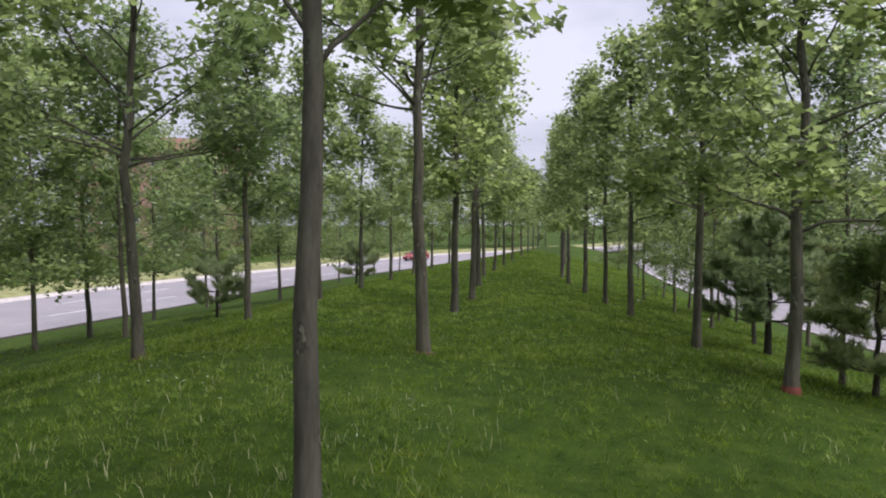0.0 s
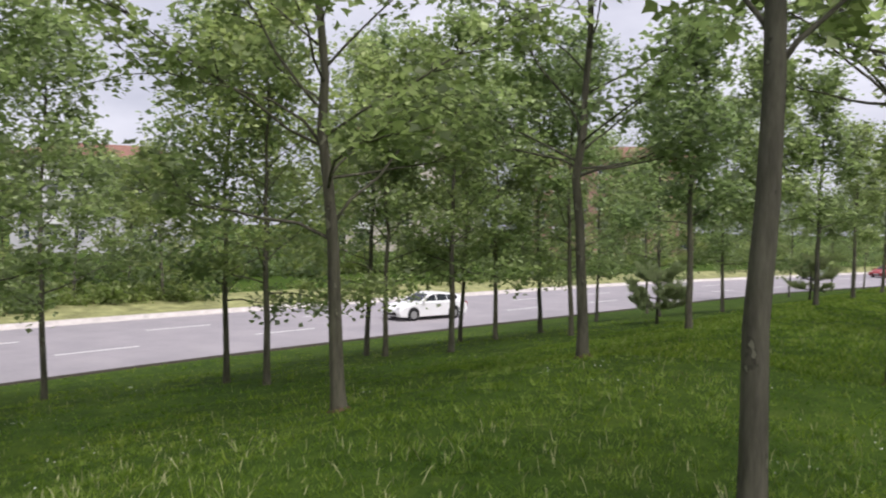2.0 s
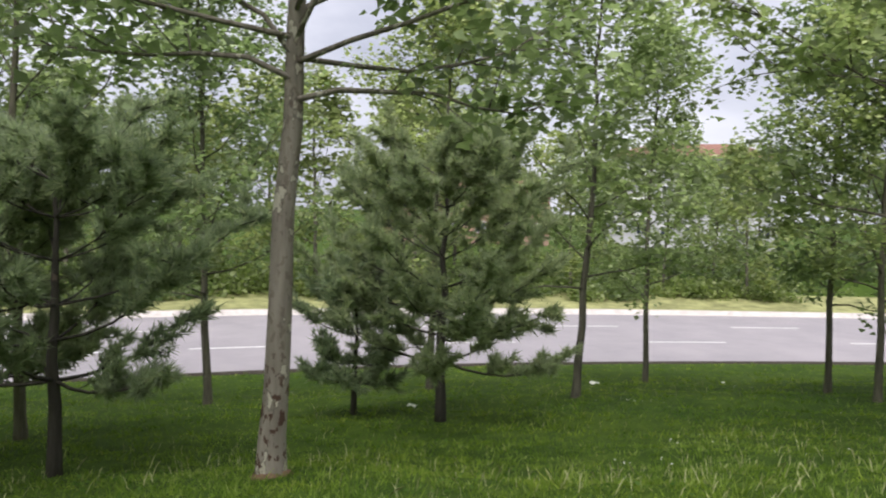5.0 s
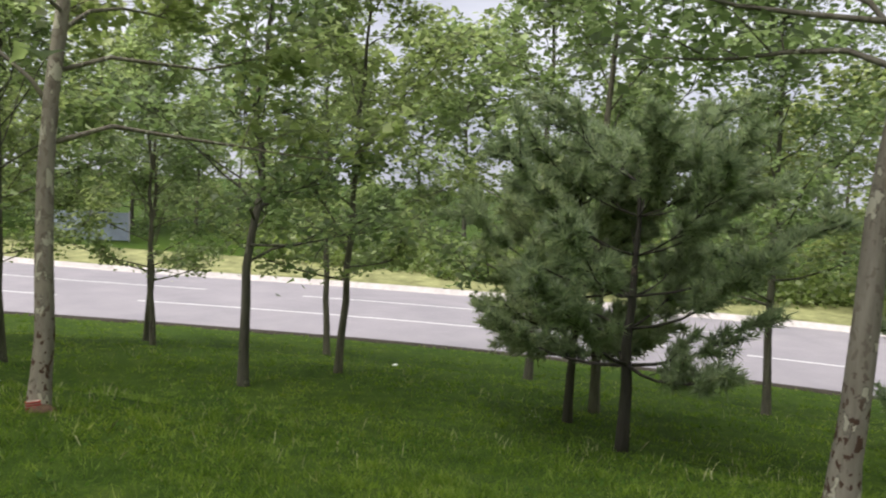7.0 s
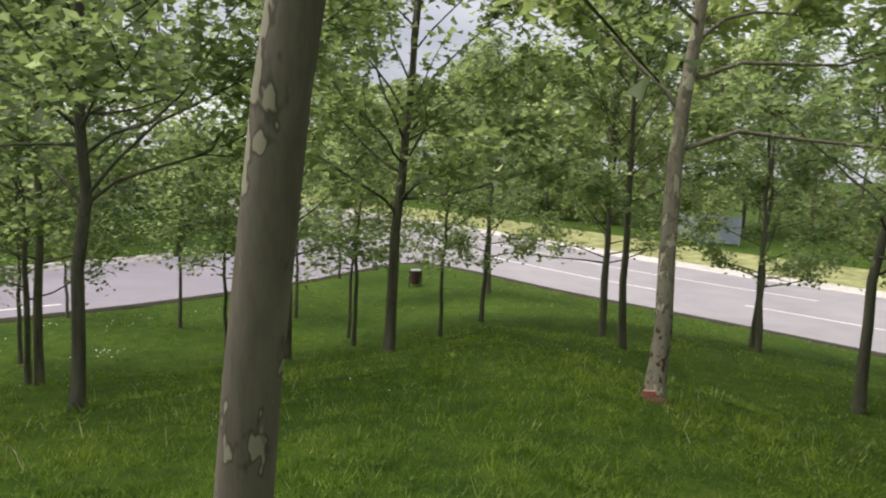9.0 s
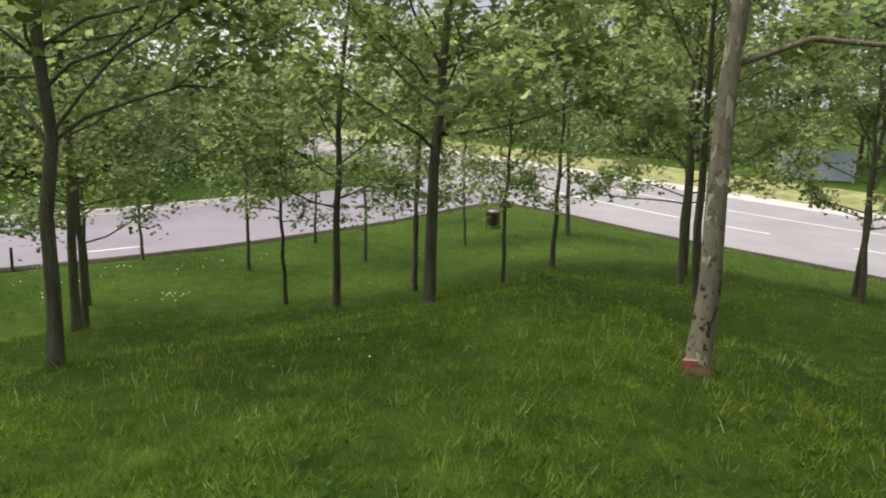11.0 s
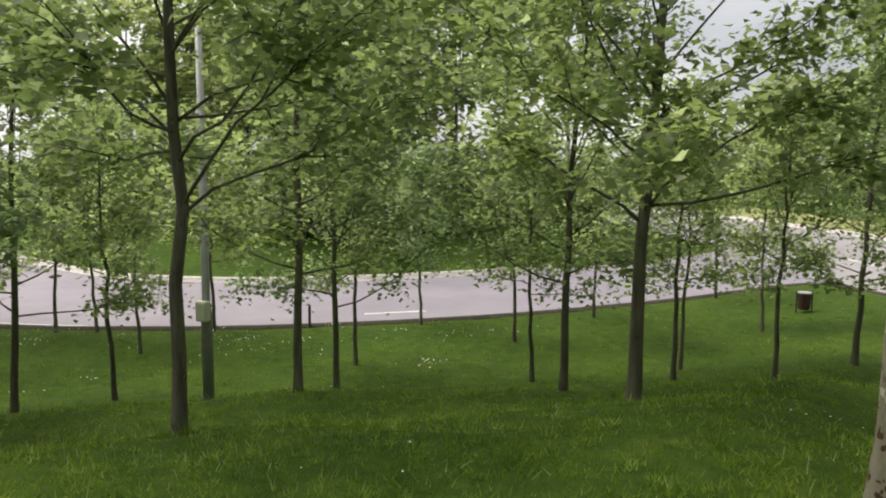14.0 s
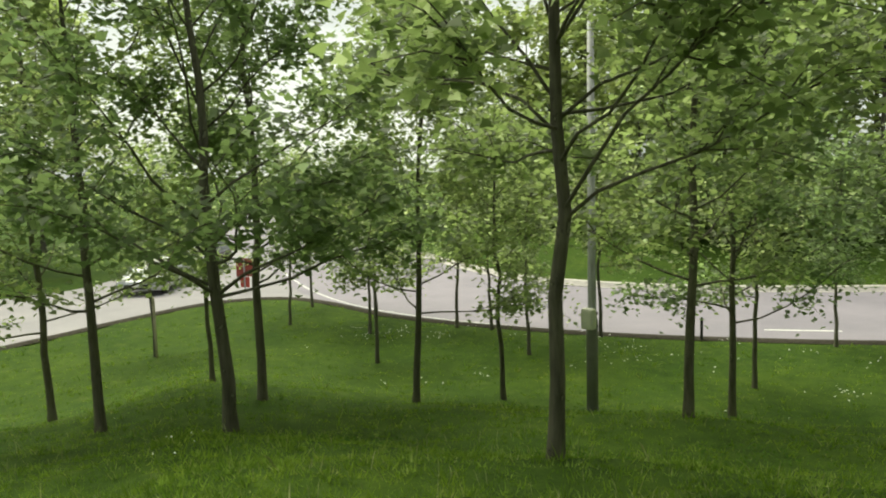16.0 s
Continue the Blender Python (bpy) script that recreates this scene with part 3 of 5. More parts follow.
def plane_tree(seed, h=7.6, r=0.085, clear=2.3, crown=1.9, leaves=3600, leaf=0.17, bends=(), limbs=(), limbs_n=22, bark=None, leaf_mat=None, simple=False, name="plane_tree", spread=0.17, fine=True, tilt=0.5, inner=0.28):
    rng = np.random.default_rng(seed)
    leader = [(0, 0, -0.2), (0, 0, 0)] + [tuple(b) for b in bends]
    lx, ly, lz = leader[-1]
    leader.append((lx + rng.normal(0, 0.12), ly + rng.normal(0, 0.12), (lz + h) / 2))
    leader.append((leader[-1][0] + rng.normal(0, 0.1), leader[-1][1] + rng.normal(0, 0.1), h))
    branches, segs = grow(rng, leader, r, clear, crown, limbs_n, limbs, inner=inner)
    bm = bmesh.new()
    for j, (pts, radii) in enumerate(branches):
        if fine or len(pts) > 3:
            tube(bm, pts, radii, (12 if fine else 7) if j == 0 else (6 if fine else 5) if len(pts) > 3 else 3)
    tree = new(name)
    part("trunk", bm, bark or M_BARK, tree, smooth=True)
    me = leaf_mesh("crown", rng, scatter(rng, segs, leaves, spread), leaf, simple=simple, tilt=tilt)
    part_mesh("crown", me, leaf_mat or M_LEAF, tree)
    return tree


def stand(tree, x, y, turn=0.0, scale=1.0, sink=0.03):
    tree.matrix_basis = pose(x, y, ground_z(x, y) - sink, 0, 0, turn) @ Matrix.Diagonal((scale, scale, scale, 1))
    return tree


def plant(proto, x, y, turn=0.0, scale=1.0, z=None):
    z = ground_z(x, y) if z is None else z
    return copy_thing(proto, pose(x, y, z - 0.03, 0, 0, turn) @ Matrix.Diagonal((scale, scale, scale, 1)))


RIDGE = "plane trees along the ridge"
TALL = "tall young plane tree with slim bare trunk and green crown"


def ridge_tree(x, y, label=TALL, **kw):
    t = stand(plane_tree(**kw), x, y)
    tagged(t, label, "tree", RIDGE)
    return t


def hanging_spray(tree, seed, start, mid, tip, count, size):
    """A thin twig that hangs out of the crown, with a few large leaves."""
    rng = np.random.default_rng(seed)
    bm = bmesh.new()
    tube(bm, [start, mid, tip], [0.010, 0.007, 0.003], 6)
    part("twig", bm, M_BARK, tree, smooth=True)
    f = rng.uniform(0.55, 1.05, (count, 1))
    spots = np.array(mid) * (1 - f) + np.array(tip) * f + rng.normal(0, 0.07, (count, 3))
    for spot in spots:
        part_mesh("leaf", leaf_mesh("leaf", rng, spot[None], size, 0.5, tilt=0.9), M_LEAF, tree)


def around(deg):
    return radians(deg)


# trees that the path passes close by; limbs as (height, bearing, rise, length)
ridge_tree(-1.33, 4.2, "plane tree with a smooth grey-brown trunk standing in rough grass", inner=0.42, spread=0.14, seed=11, h=7.8, r=0.074, clear=3.2, crown=1.6, leaves=9400, leaf=0.104,
           bends=[(-0.0, 0, 1.5), (0.06, 0.02, 2.8)], limbs=[(2.75, around(140), 0.5, 1.9), (2.6, around(30), 0.7, 1.15)])
grey_tree = ridge_tree(-0.25, -2.5, "leaning plane tree with a grey trunk and pale flaking bark patches", inner=0.42, spread=0.14, seed=12, h=7.5, r=0.074, clear=3.2, crown=2.0, leaves=9400, leaf=0.104, bark=M_BARK_GREY,
           bends=[(0.11, -0.02, 0.75), (0.02, 0.10, 1.65), (-0.06, 0.24, 2.2)], limbs=[(2.3, around(262), 1.5, 1.9), (2.5, around(200), 0.2, 2.2)])
hanging_spray(grey_tree, 91, (-0.06, 0.22, 2.2), (-0.6, 0.06, 2.25), (-1.12, -0.19, 1.99), 8, 0.085)
ridge_fork = ridge_tree(-1.62, 10.3, inner=0.42, spread=0.14, seed=13, h=8.2, r=0.085, clear=3.2, crown=2.3, leaves=10400, leaf=0.104, bends=[(-0.12, -0.02, 3.4), (-0.08, 0, 4.6)],
           limbs=[(3.35, around(165), 0.75, 2.2), (3.3, around(15), 0.75, 2.0), (3.6, around(250), 0.8, 1.8)])
hanging_spray(ridge_fork, 92, (0.35, -0.2, 3.85), (0.75, -0.35, 4.05), (1.82, -0.5, 4.36), 36, 0.11)
ridge_tree(-5.41, 9.75, inner=0.42, spread=0.14, seed=14, h=7.8, r=0.078, clear=2.6, crown=2.3, leaves=10400, leaf=0.104, bends=[(-0.1, -0.06, 3.0), (-0.01, 0, 4.3)],
           limbs=[(2.7, around(190), 0.2, 1.8), (3.0, around(150), 0.95, 2.4), (2.6, around(20), 0.15, 1.6), (2.9, around(60), 0.4, 2.0)])
ridge_tree(-6.35, 5.95, inner=0.42, spread=0.14, seed=15, h=7.6, r=0.078, clear=2.4, crown=2.4, leaves=11200, leaf=0.104, bends=[(-0.1, -0.1, 2.05), (-0.14, -0.14, 3.5)],
           limbs=[(1.95, around(215), 0.05, 2.4), (2.05, around(60), 0.75, 2.6), (2.9, around(205), 0.75, 2.6), (2.6, around(120), 0.5, 2.0), (3.3, around(230), 0.5, 2.6)])
ridge_tree(-5.55, -0.63, "plane tree with a pale mottled trunk flecked with brown bark", inner=0.3, spread=0.14, seed=16, h=7.4, r=0.090, clear=2.8, crown=2.3, leaves=8500, leaf=0.104, bark=M_BARK_PALE,
           bends=[(0.0, 0.05, 1.7), (0.0, 0.1, 2.95)], limbs=[(2.6, around(80), 0.05, 2.0), (3.2, around(105), 0.3, 1.9), (3.3, around(285), 0.4, 2.3), (2.75, around(250), 0.35, 2.2), (2.85, around(95), 0.25, 2.6), (2.9, around(240), 0.8, 2.2), (3.0, around(60), 0.9, 2.0)])
ridge_tree(-3.62, -6.0, "leaning plane tree with pale mottled bark and a long low limb", inner=0.42, spread=0.14, seed=17, h=7.4, r=0.074, clear=2.9, crown=1.9, leaves=9900, leaf=0.104, bark=M_BARK_PALE,
           bends=[(-0.15, -0.14, 2.05), (-0.20, -0.16, 2.8), (-0.28, -0.14, 3.25)],
           limbs=[(2.05, around(165), 0.12, 3.0), (2.6, around(160), 0.15, 2.6), (2.9, around(200), 0.4, 2.4), (2.3, around(350), 0.5, 1.6)])
ridge_tree(-2.53, -10.7, inner=0.42, spread=0.14, seed=18, h=7.2, r=0.075, clear=2.0, crown=2.3, leaves=11200, leaf=0.104, bends=[(-0.05, 0.02, 1.8), (-0.12, 0.03, 3.4), (-0.2, 0.05, 4.6)],
           limbs=[(1.95, around(20), 0.5, 1.9), (2.1, around(170), 0.6, 2.2), (2.9, around(10), 0.75, 2.4), (3.0, around(185), 0.7, 2.2), (2.6, around(100), 0.6, 1.8)])
ridge_tree(0.88, -7.46, limbs_n=25, inner=0.44, spread=0.14, seed=19, h=7.0, r=0.053, clear=2.1, crown=1.95, leaves=16000, leaf=0.082, bends=[(-0.05, -0.02, 1.65), (-0.03, -0.02, 2.6), (-0.02, 0, 3.1)],
           limbs=[(1.7, around(205), 0.4, 2.0), (1.75, around(185), 0.75, 2.6), (2.5, around(25), 0.85, 2.4), (2.3, around(10), 0.6, 2.2), (3.0, around(40), 0.95, 2.2), (1.7, around(300), 0.3, 1.6), (2.4, around(172), 0.45, 2.3), (2.9, around(190), 0.6, 2.4), (3.3, around(168), 0.7, 2.2), (2.1, around(158), 0.35, 2.0)])
ridge_tree(-7.97, -8.1, inner=0.42, spread=0.14, seed=20, h=6.6, r=0.069, clear=1.9, crown=2.2, leaves=6800, leaf=0.104, bends=[(0.0, 0, 1.9), (-0.09, 0.08, 2.6), (-0.07, 0.08, 4.0)],
           limbs=[(1.75, around(140), 0.3, 2.4), (2.4, around(165), 0.6, 2.0), (2.5, around(320), 0.8, 2.0)])
ridge_tree(5.6, -7.75, inner=0.42, spread=0.14, seed=21, h=6.9, r=0.078, clear=1.5, crown=2.5, leaves=11200, leaf=0.104, bends=[(0.02, 0.02, 1.5), (0.08, 0.12, 2.7), (0.07, 0.1, 4.2)],
           limbs=[(1.6, around(75), 0.35, 2.7), (1.65, around(215), 0.3, 2.4), (2.2, around(220), 0.7, 2.2), (2.0, around(60), 0.6, 2.2)])
ridge_tree(2.95, 9.8, "plane tree on the slope with a red-painted trunk foot", limbs_n=26, inner=0.42, spread=0.14, seed=22, h=7.2, r=0.081, clear=2.2, crown=1.9, leaves=11800, leaf=0.104, bends=[(0.06, 0, 2.4), (0.12, -0.02, 3.2)],
           limbs=[(2.1, around(190), 0.3, 1.6), (1.95, around(355), 0.15, 2.0), (2.4, around(150), 0.5, 2.0)])
ridge_tree(3.5, 4.6, inner=0.42, spread=0.14, seed=25, h=7.4, r=0.078, clear=2.7, crown=1.9, leaves=8000, leaf=0.104)
ridge_tree(2.7, 14.4, limbs_n=26, inner=0.42, spread=0.14, seed=23, h=7.2, r=0.078, clear=2.3, crown=1.45, leaves=10900, leaf=0.104, bends=[(0.07, 0, 2.9)], limbs=[(2.5, around(180), 0.35, 1.8), (2.4, around(0), 0.2, 1.8)])
ridge_tree(-6.6, -11.52, inner=0.42, spread=0.14, seed=24, h=6.2, r=0.063, clear=2.2, crown=2.0, leaves=6500, leaf=0.104)

# prototypes for the repeats
tall_a = plane_tree(31, h=7.0, r=0.080, clear=2.3, crown=1.2, leaves=5800, leaf=0.13, limbs_n=22, simple=True, fine=False)
tall_b = plane_tree(32, h=6.6, r=0.076, clear=2.2, crown=1.18, leaves=5800, leaf=0.13, limbs_n=22, simple=True, fine=False)
tall_c = plane_tree(33, h=7.2, r=0.082, clear=2.4, crown=1.22, leaves=5800, leaf=0.13, limbs_n=22, simple=True, fine=False)
mid_a = plane_tree(41, h=6.9, r=0.064, clear=1.65, crown=1.95, leaves=8000, leaf=0.110, limbs_n=22, simple=True, fine=False)
mid_b = plane_tree(42, h=7.3, r=0.062, clear=1.6, crown=1.9, leaves=8000, leaf=0.110, limbs_n=22, simple=True, fine=False)
mid_c = plane_tree(43, h=6.5, r=0.058, clear=1.5, crown=2.0, leaves=8000, leaf=0.110, limbs_n=22, simple=True, fine=False)
near_a = plane_tree(44, h=6.9, r=0.064, clear=1.50, crown=1.9, leaves=7000, leaf=0.098, limbs_n=22, simple=True, spread=0.12)
near_b = plane_tree(45, h=7.2, r=0.062, clear=1.45, crown=1.85, leaves=7000, leaf=0.098, limbs_n=22, simple=True, spread=0.12)
near_c = plane_tree(46, h=6.6, r=0.058, clear=1.35, crown=1.95, leaves=7000, leaf=0.098, limbs_n=22, simple=True, spread=0.12)
full_a = plane_tree(47, h=7.0, r=0.062, clear=1.6, crown=2.1, leaves=11000, leaf=0.098, limbs_n=26, simple=True)
full_b = plane_tree(48, h=7.3, r=0.060, clear=1.55, crown=2.05, leaves=11000, leaf=0.098, limbs_n=26, simple=True)
thin_a = plane_tree(51, h=4.6, r=0.038, clear=1.60, crown=0.95, leaves=3000, leaf=0.095, limbs_n=14, simple=True, name="sapling")
thin_b = plane_tree(52, h=5.0, r=0.042, clear=1.70, crown=1.0, leaves=3000, leaf=0.095, limbs_n=14, simple=True, name="sapling")
far_a = plane_tree(61, h=9.6, r=0.11, clear=1.0, crown=3.3, leaves=2300, leaf=0.32, leaf_mat=M_LEAF_FAR, simple=True, spread=0.3, limbs_n=16, name="broadleaf_tree", fine=False)
far_b = plane_tree(62, h=8.6, r=0.10, clear=0.8, crown=3.3, leaves=2300, leaf=0.32, leaf_mat=M_LEAF_FAR, simple=True, spread=0.3, limbs_n=16, name="broadleaf_tree", fine=False)
PROTOS = [tall_a, tall_b, tall_c, mid_a, mid_b, mid_c, near_a, near_b, near_c, full_a, full_b, thin_a, thin_b, far_a, far_b]
for p_ in (tall_a, tall_b, tall_c):
    tagged(p_, TALL, "tree", RIDGE)
for p_ in (mid_a, mid_b, mid_c, near_a, near_b, near_c, full_a, full_b):
    tagged(p_, "young plane tree with a thin dark trunk on the grass slope", "tree", "plane trees on the slopes")
for p_ in (thin_a, thin_b):
    tagged(p_, "thin plane sapling with a small open crown on the lawn", "tree", "saplings on the low lawn")
for p_ in (far_a, far_b):
    tagged(p_, "broad leafy green tree beyond the road", "tree", "trees beyond the roads")

rnd = random.Random(5)


def plant_all(protos, places, lo=0.93, hi=1.07):
    for i, (x, y, *own) in enumerate(places):
        turn, size = rnd.uniform(0, 360), rnd.uniform(lo, hi)
        plant(protos[i % len(protos)], x, y, turn, own[0] if own else size)


TALLS, MIDS, NEARS, THINS = (tall_a, tall_b, tall_c), (mid_a, mid_b, mid_c), (near_a, near_b, near_c), (thin_a, thin_b)
plant_all(TALLS, [(-1.9, 16.3), (-1.9, 20.2), (-2.2, 25.9), (-2.6, 33.1), (-2.5, 38.6), (-2.4, 45.7), (-2.2, 52.5), (-1.8, 60), (-1.5, 68), (-1.2, 77), (-0.8, 86)])
plant_all(TALLS, [(2.05, 19.2), (1.8, 23.8), (1.4, 28.0), (0.95, 32.4), (0.8, 37.2), (0.9, 43.5), (1.0, 49.5), (1.4, 56), (1.6, 63), (2.0, 71), (2.4, 80)])
plant_all(TALLS, [(-6.5, 16.4), (-6.3, 21.2), (-6.6, 27.4), (-6.9, 34.4), (-7.0, 41), (-6.9, 47.1), (-6.8, 55), (-6, 64)])
plant_all(MIDS, [(-12.35, 4.04), (-16.5, 7.2), (-12.6, 8.9), (-11.0, 8.6), (-13.9, 14.0), (-12.3, 13.0), (-11.0, 13.8), (-13.4, 17.2), (-11.9, 16.8), (-12.0, 19.2), (-10.3, 18.0),
                 (-14.5, 27.3), (-15.7, 34.6), (-11.5, 26.3), (-9.6, 27.3), (-16.5, 52.0), (-13.6, 50.2), (-14.2, 63.7), (-12.9, 68.1), (-12.5, 40.0), (-11.5, 57.0)])
plant_all((full_b, full_a), [(-14.1, -2.05, 1.12), (-15.5, 2.1, 1.1)])
plant_all(NEARS, [(-14.5, -6.6, 1.25), (-10.4, -3.85, 1.1), (-10.0, -8.0, 1.05), (-13.8, -11.2, 1.1), (-12.0, -15.0), (-11.2, -13.8), (-8.6, -15.7), (-7.9, -14.5), (-6.35, -17.4), (-8.65, -23.0)], 0.88, 1.0)
plant_all((full_a, full_b), [(-1.5, -13.7), (1.98, -11.95), (2.74, -15.2), (6.7, -11.9), (7.4, -9.4)], 0.9, 1.03)
plant_all(NEARS, [(7.19, -6.93), (10.0, -7.4)], 0.85, 0.98)
plant_all(THINS, [(-4.67, -15.2), (-3.2, -16.6), (-0.62, -16.8), (0.4, -21.0), (-1.3, -24.7), (3.4, -17.9), (3.2, -22.4), (-2.6, -21.9), (-5.7, -23.7), (-5.0, -29.0), (-3.4, -18.3),
                  (12.1, -19.0), (11.0, -19.2), (6.4, -13.85), (8.5, -17.5), (8.2, -20.2), (9.8, -10.0), (15.6, -11.9), (16.3, -16.4), (18.2, -18.7), (13.5, -17.0), (10.7, -14.7), (15.0, -18.6)])
plant_all((full_a, full_b), [(3.9, 31.8), (6.9, 46.5), (4.2, 26.2), (5.6, 31.4), (4.4, 21.4), (5.9, 27.5), (6.8, 28.9), (4.6, 17.9), (4.25, 11.8), (5.6, 38), (6.5, 56), (6.0, 65)], 0.68, 0.85)
plant_all(MIDS, [(7.6, 9.6), (8.8, 15.5), (7.2, 22.5), (9.4, 3.0), (11.5, -2.0)], 0.9, 1.0)


# trees beyond the roads
def beyond(curve, spacing, near, depth, rows, z, start=0.0, end=None, lo=0.7, hi=1.15):
    s = arc(curve)
    q = start
    while q < (end or s[-1]):
        for r_ in range(rows):
            f = min(max(q + rnd.uniform(-2, 2), 0), s[-1])
            c = np.array([np.interp(f, s, curve[:, 0]), np.interp(f, s, curve[:, 1])])
            i = min(np.searchsorted(s, f), len(curve) - 2)
            t = curve[i + 1] - curve[i]
            t = t / np.linalg.norm(t)
            o = near + r_ * depth + rnd.uniform(-1.5, 1.5)
            p = c + np.array([t[1], -t[0]]) * o
            plant(rnd.choice((far_a, far_b)), p[0], p[1], rnd.uniform(0, 360), rnd.uniform(lo, hi), z)
        q += spacing


beyond(west_far, 7.5, 17.0, 9.0, 2, -2.4, station(west_far, -8, 120), station(west_far, -34, 24), 0.85, 1.3)
beyond(west_far, 5.5, 6.0, 8.0, 2, -2.6, station(west_far, -34, 24), station(west_far, -34, 6), 0.8, 1.08)
beyond(west_far, 5.0, 6.0, 8.0, 2, -2.6, station(west_far, -34, 6), station(west_far, -31, -12), 0.9, 1.4)
beyond(west_far, 7.0, 14.0, 9.0, 1, -2.4, station(west_far, -31, -12), station(west_far, -22, -38), 0.5, 0.8)
beyond(west_far, 5.5, 11.0, 8.0, 3, -2.4, station(west_far, -22, -38), station(west_far, 3, -95), 0.9, 1.45)
beyond(ramp_out, 6.0, 10.0, 7.0, 2, -1.85, 0, station(ramp_out, 42, -40), 0.95, 1.5)
beyond(east_out, 6.0, 6.0, 7.0, 1, -2.65, 0, station(east_out, 20, 90), 0.8, 1.25)
for i in range(5, 18):
    plant(rnd.choice((far_a, far_b)), -42 + 4.2 * i, 141 + rnd.uniform(-7, 9) + 0.35 * abs(i - 11), rnd.uniform(0, 360), rnd.uniform(1.0, 1.5), -2.6)


# the wood that closes the view beyond the junction
for i in range(40):
    bearing, reach = radians(-74 + 2.7 * i), 46 + 8 * (i % 3) + rnd.uniform(-3, 3)
    x, y = reach * math.cos(bearing), -6 + reach * math.sin(bearing)
    if min(np.min(np.hypot(c[:, 0] - x, c[:, 1] - y)) for c in (ramp_out, east_out, ramp_edge, east_edge)) > 9.0:
        plant(rnd.choice((far_a, far_b)), x, y, rnd.uniform(0, 360), rnd.uniform(1.15, 1.6), -2.2)


for x, y, size in ((6, -53, 1.6), (10.5, -56, 1.75), (2.5, -59, 1.7), (14.5, -52, 1.5), (-42, -23, 1.5), (-46, -29, 1.65), (-41, -31, 1.4)):
    plant(far_a if x > 5 else far_b, x, y, 40 * x, size, -1.95 if x > 0 else -2.4)


# ---------------------------------------------------------------- pines
def pine_tree(seed, h, r, clear, crown, tufts, needle=0.13, name="pine_tree"):
    rng = np.random.default_rng(seed)
    bm = bmesh.new()
    zs = np.linspace(-0.15, h, 9)
    off = rng.normal(0, 0.02, (9, 2)) * np.clip(zs, 0, 1)[:, None]
    tube(bm, [(off[i, 0], off[i, 1], z) for i, z in enumerate(zs)], [r * (1.2 if z < 0.05 else 1 - 0.88 * max(z, 0) / h) for z in zs], 10)
    ends = []
    z = clear
    while z < h * 0.97:
        u = (z - clear) / (h - clear)
        n = rng.integers(4, 7)
        a0 = rng.uniform(0, 6.28)
        for j in range(n):
            a = a0 + 6.28 * j / n + rng.normal(0, 0.2)
            length = crown * float(np.interp(u, [0, 0.3, 0.55, 0.8, 1], [0.82, 1.0, 0.86, 0.55, 0.2])) * rng.uniform(0.75, 1.12)
            e = -0.16 + 0.62 * u + rng.normal(0, 0.1)
            p = np.array([0, 0, z])
            pts = [p]
            for q in range(5):
                e += 0.13
                p = p + np.array([math.cos(a) * math.cos(e), math.sin(a) * math.cos(e), math.sin(e)]) * length / 5
                a += rng.normal(0, 0.08)
                pts.append(p)
            tube(bm, pts, [max(0.022 * (1 - u), 0.010) * (1 - 0.15 * q) for q in range(6)], 5)
            pts = np.array(pts)
            for q in range(12):
                f = rng.uniform(1.2, 5.0)
                i = min(int(f), 4)
                b0 = pts[i] + (pts[i + 1] - pts[i]) * (f - i)
                a2, e2 = a + rng.normal(0, 0.75), rng.normal(0.55, 0.3)
                l2 = rng.uniform(0.15, 0.42) * (0.6 + 0.3 * crown)
                b1 = b0 + np.array([math.cos(a2) * math.cos(e2), math.sin(a2) * math.cos(e2), math.sin(e2)]) * l2
                tube(bm, [b0, b1], [0.007, 0.004], 3, False)
                ends.append((b0, b1))
            ends.append((pts[-2], pts[-1]))
        z += rng.uniform(0.28, 0.42)
    ends.append((np.array([0, 0, h * 0.93]), np.array([0, 0, h])))
    ends = np.array(ends)
    tree = new(name)
    part("trunk", bm, M_BARK_PINE, tree, smooth=True)
    # needle tufts: narrow blades that fan out round the twig
    i = rng.integers(0, len(ends), tufts)
    f = rng.uniform(0.25, 1.05, (tufts, 1))
    c = ends[i, 0] * (1 - f) + ends[i, 1] * f + rng.normal(0, 0.02, (tufts, 3))
    d = ends[i, 1] - ends[i, 0]
    d /= np.linalg.norm(d, axis=1)[:, None]
    per = 6
    c, d = np.repeat(c, per, 0), np.repeat(d, per, 0)
    v = d * 0.7 + rng.normal(0, 0.6, (tufts * per, 3)) + np.array([0, 0, 0.15])
    v /= np.linalg.norm(v, axis=1)[:, None]
    side = np.cross(v, rng.normal(0, 1, v.shape))
    side /= np.linalg.norm(side, axis=1)[:, None]
    ln = needle * rng.uniform(0.7, 1.3, (len(c), 1))
    w = 0.010
    verts = np.stack([c - side * w, c + side * w, c + v * ln], 1).reshape(-1, 3)
    faces = np.arange(len(c) * 3).reshape(-1, 3)
    part_mesh("foliage", mesh_from_arrays("foliage", verts, faces), M_NEEDLE, tree)
    return tagged(tree, "dense dark green pine with low drooping branches", "tree", "pines on the slopes")


